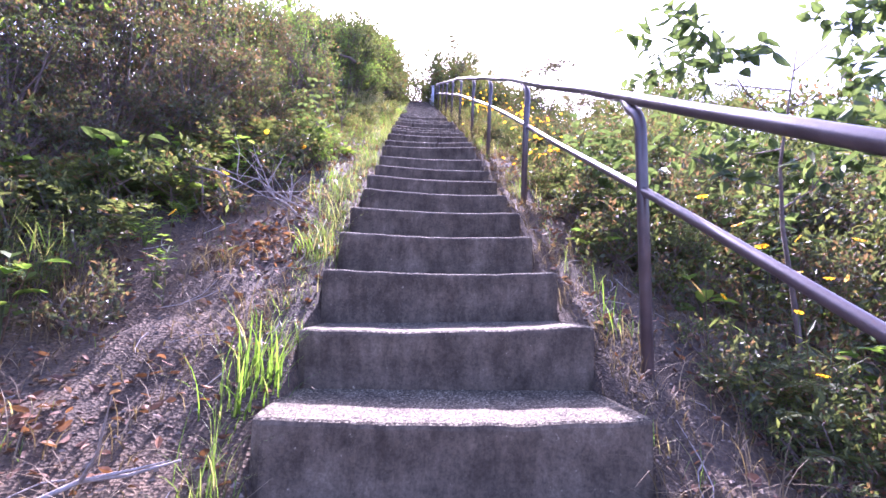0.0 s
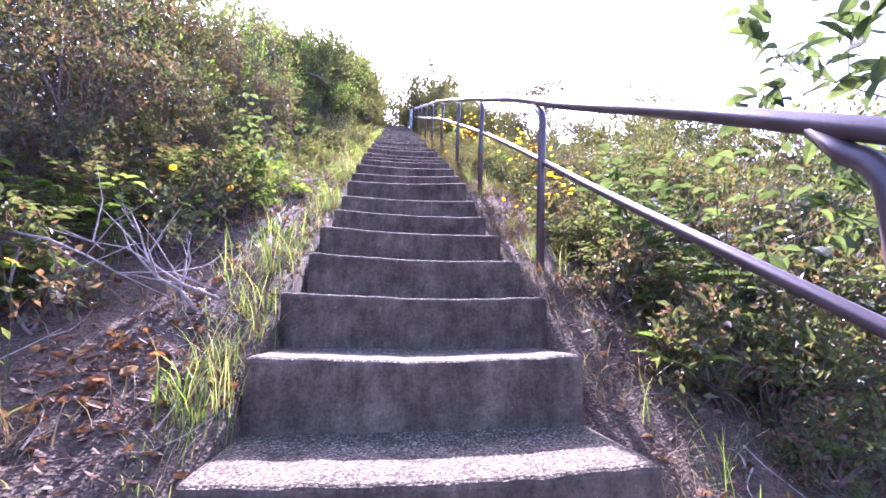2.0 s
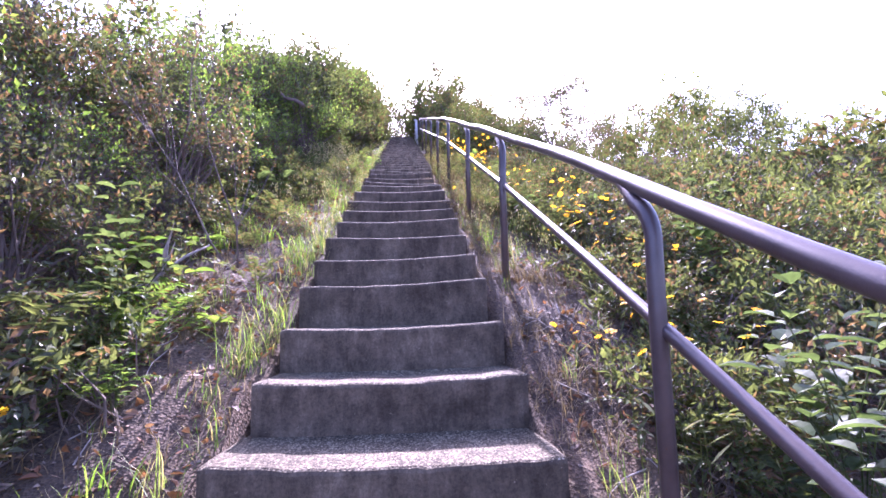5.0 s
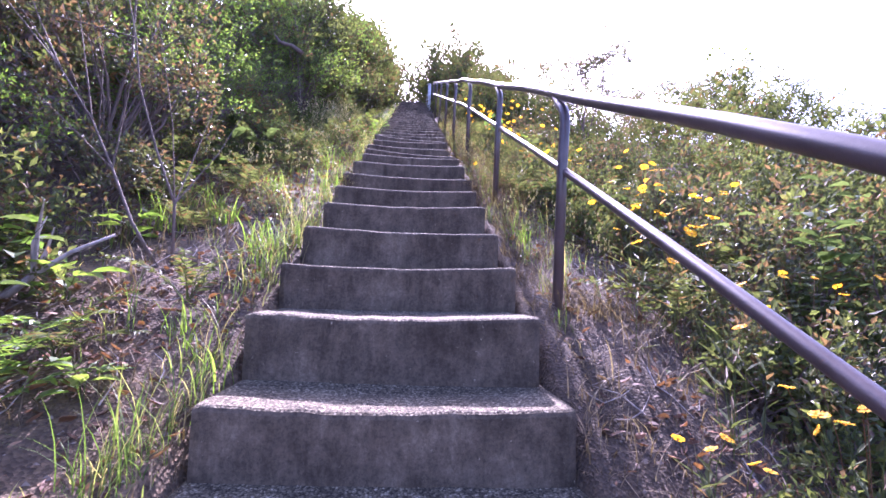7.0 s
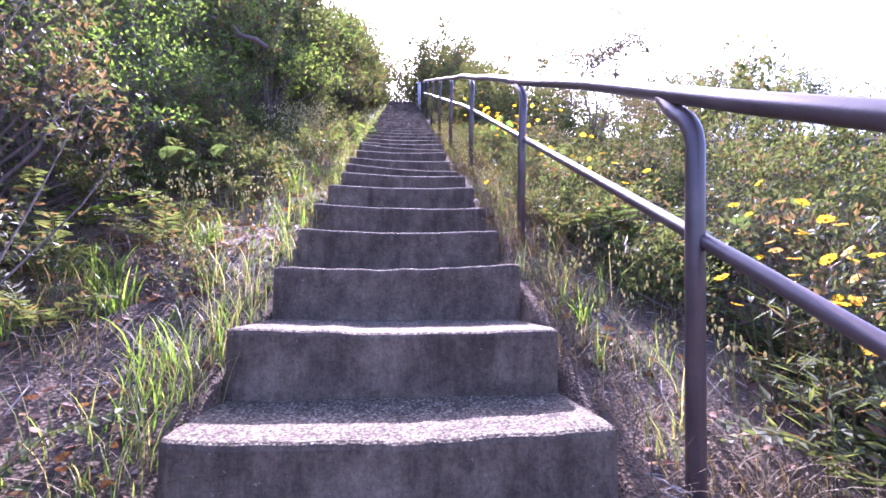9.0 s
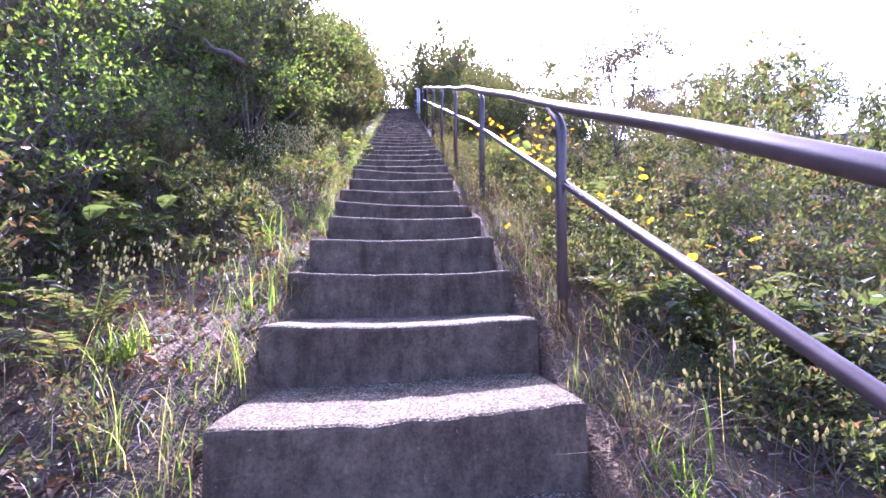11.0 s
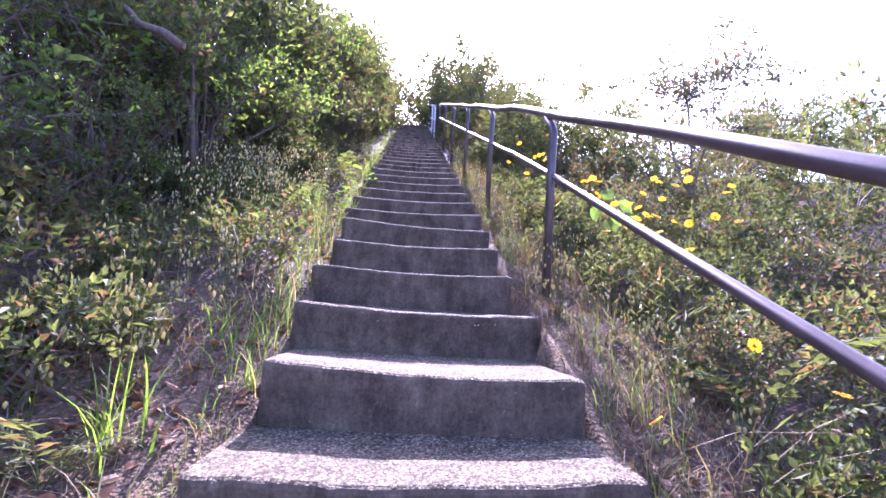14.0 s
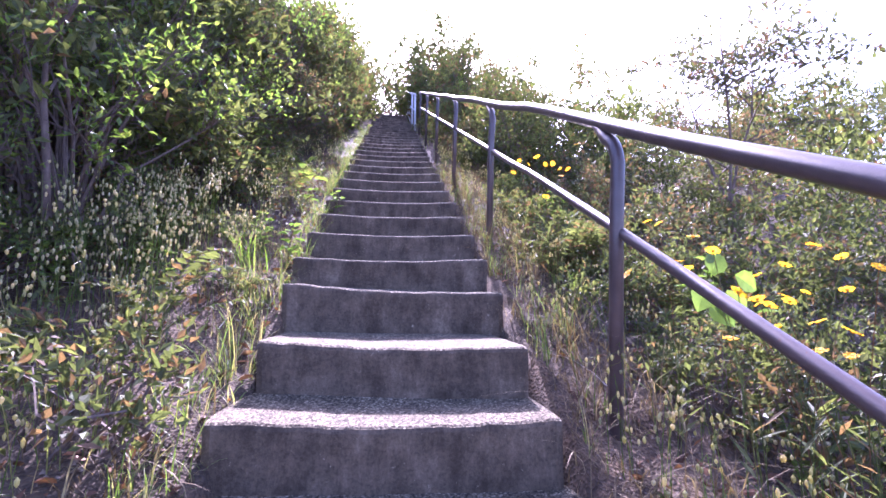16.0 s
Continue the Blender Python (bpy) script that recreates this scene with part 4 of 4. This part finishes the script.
def flower_plant(x, y, count, height, radius, seed):
    """A clump of thin stems, each with a yellow daisy-like flower that is a part of its own."""
    rng = random.Random(seed)
    root = tagged(new("flower_plant"), "yellow daisy-like flowers on thin green stems", "flower", "yellow flowers beside the handrail")
    root.matrix_basis = rooted(x, y)
    sv, sf, lv, lf = [], [], [], []
    for n in range(count):
        a = rng.uniform(0, 6.28)
        out = Vector((math.cos(a), math.sin(a), 0)) * radius * math.sqrt(rng.random())
        h = 0.12 + height * rng.uniform(0.7, 1.15)
        foot = out * 0.3
        top = out + Vector((0, 0, h))
        mid = foot.lerp(top, 0.5) - out * 0.12 + Vector((0, 0, 0.04))
        tube(sv, sf, [foot, mid, top], [0.0017, 0.0014, 0.0011], 4)
        for k in range(5):
            s = rng.uniform(0.0, 0.5)
            p = foot.lerp(mid, s * 2)
            b = rng.uniform(0, 6.28)
            way = Vector((math.cos(b), math.sin(b), rng.uniform(0.3, 0.9))).normalized()
            simple_leaf(lv, lf, p, way, Vector((0, 0, 1)), rng.uniform(0.06, 0.13), rng.uniform(0.010, 0.02))
        fl = new("flower_head", PETALS)
        fl.parent = root
        s = rng.uniform(0.65, 0.95)
        fl.matrix_basis = Matrix.LocRotScale(top, Euler((rng.gauss(0.15, 0.4), rng.gauss(0.1, 0.4), rng.uniform(0, 6.28))), (s, s, s))
        eye = new("flower_eye", EYE_MESH)
        eye.parent = fl
        eye["label"] = "orange flower centre"
    mesh_object("stalkwork", sv, sf, LEAF_MID, root)
    mesh_object("foliage", lv, lf, LEAF_MID, root)
    return root


LOWER_CLUMPS = ((0.97, 1.5, 1, .70), (1.1, 1.45, 2, .62), (1.42, 1.55, 6, .76), (1.4, 1.62, 1, .36), (1.32, 1.47, 1, .2), (-1.26, 1.95, 1, .3), (-1.15, 2.35, 1, .5), (-1.41, 3.6, 1, .34), (-1.16, 3.73, 1, .18),
                (0.96, 3.6, 1, .52), (0.9, 3.85, 2, .4), (0.88, 4.45, 3, .1), (1.6, 4.3, 2, .42), (1.04, 4.58, 1, .3))
MIDDLE_CLUMPS = ((0.97, 3.75, 2, .48), (1.46, 4.15, 3, .5), (0.9, 3.92, 1, .26), (1.2, 4.3, 4, .36), (1.36, 4.45, 6, .48), (0.95, 4.42, 2, .06), (1.16, 4.65, 7, .58), (1.36, 5.2, 8, .66), (1.7, 5.0, 7, .5),
                 (1.0, 5.06, 1, .4), (1.39, 5.83, 6, .7), (1.2, 5.45, 6, .62), (1.55, 5.7, 12, .56), (1.14, 6.35, 5, .62), (1.8, 6.3, 6, .62))
UPPER_CLUMPS = ((0.96, 6.82, 3, .6), (1.2, 6.85, 3, .68), (1.32, 6.6, 1, .72), (1.1, 7.35, 1, .06), (1.06, 7.7, 3, .38), (0.74, 7.76, 1, .06), (-1.4, 7.15, 1, .55), (1.4, 7.5, 4, .6), (1.36, 8.34, 2, .72), (0.97, 8.1, 2, .52),
                (1.1, 8.3, 2, .5), (1.24, 8.5, 10, .72), (1.36, 8.72, 12, .76), (1.02, 8.6, 6, .64), (0.94, 8.95, 4, .6), (1.25, 9.3, 5, .62), (0.95, 10.0, 5, .64), (1.2, 11.0, 6, .6))
for k, (x, y, count, height) in enumerate(LOWER_CLUMPS + MIDDLE_CLUMPS + UPPER_CLUMPS):
    flower_plant(x, y, count, height, 0.04 + 0.028 * count, 100 + k)


# ---- creeper by the rail ----
def build_creeper():
    root = tagged(new("creeper"), "creeper with broad yellow-green heart leaves by the rail", "plant")
    v, f, lv, lf = [], [], [], []
    foot = Vector(on_land(1.05, 8.75, -0.02))
    tip = Vector((1.05, 8.84, 5.24))
    tube(v, f, [foot, foot.lerp(tip, 0.5) + Vector((0.06, 0.02, 0.05)), tip], [0.003, 0.0025, 0.0015], 5)
    for d, p in (((-0.5, -0.3, -0.8), (-0.03, 0, -0.04)), ((0.3, -0.2, -0.9), (0.05, 0, -0.05)), ((0.8, 0.1, -0.5), (0.08, 0, 0.0)), ((0.3, 0.2, 0.5), (0.0, 0, 0.0)), ((0.5, -0.5, -0.7), (0.02, 0.05, -0.1))):
        blade_leaf(lv, lf, tip + Vector(p), Vector(d).normalized(), Vector((-0.2, -1, 0.3)), 0.1, 0.075, 0.12, 0.1)
    mesh_object("stem", v, f, LEAF_MID, root)
    mesh_object("foliage", lv, lf, LEAF_LIGHT, root)


build_creeper()


# ---- rail of the upper flight ----
def build_upper_rail():
    root = tagged(new("upper_handrail"), "pale galvanised steel handrail high up the stairs", "handrail")
    for name, up, r in (("top_rail", 0.85, 0.026), ("middle_rail", 0.42, 0.02)):
        v, f = [], []
        tube(v, f, [(0.60, y, nose_line(y) + up) for y in (18.4, 20.0, 21.5, 23.0)], [r] * 4, 10)
        mesh_object(name, v, f, STEEL, root, smooth=True)
    for y in (18.5, 20.0, 21.5, 22.9):
        v, f = [], []
        tube(v, f, [(0.60, y, land(0.60, y) - 0.2), (0.60, y, nose_line(y) + 0.85)], [0.024, 0.024], 10)
        mesh_object("post", v, f, STEEL, root, smooth=True)


build_upper_rail()
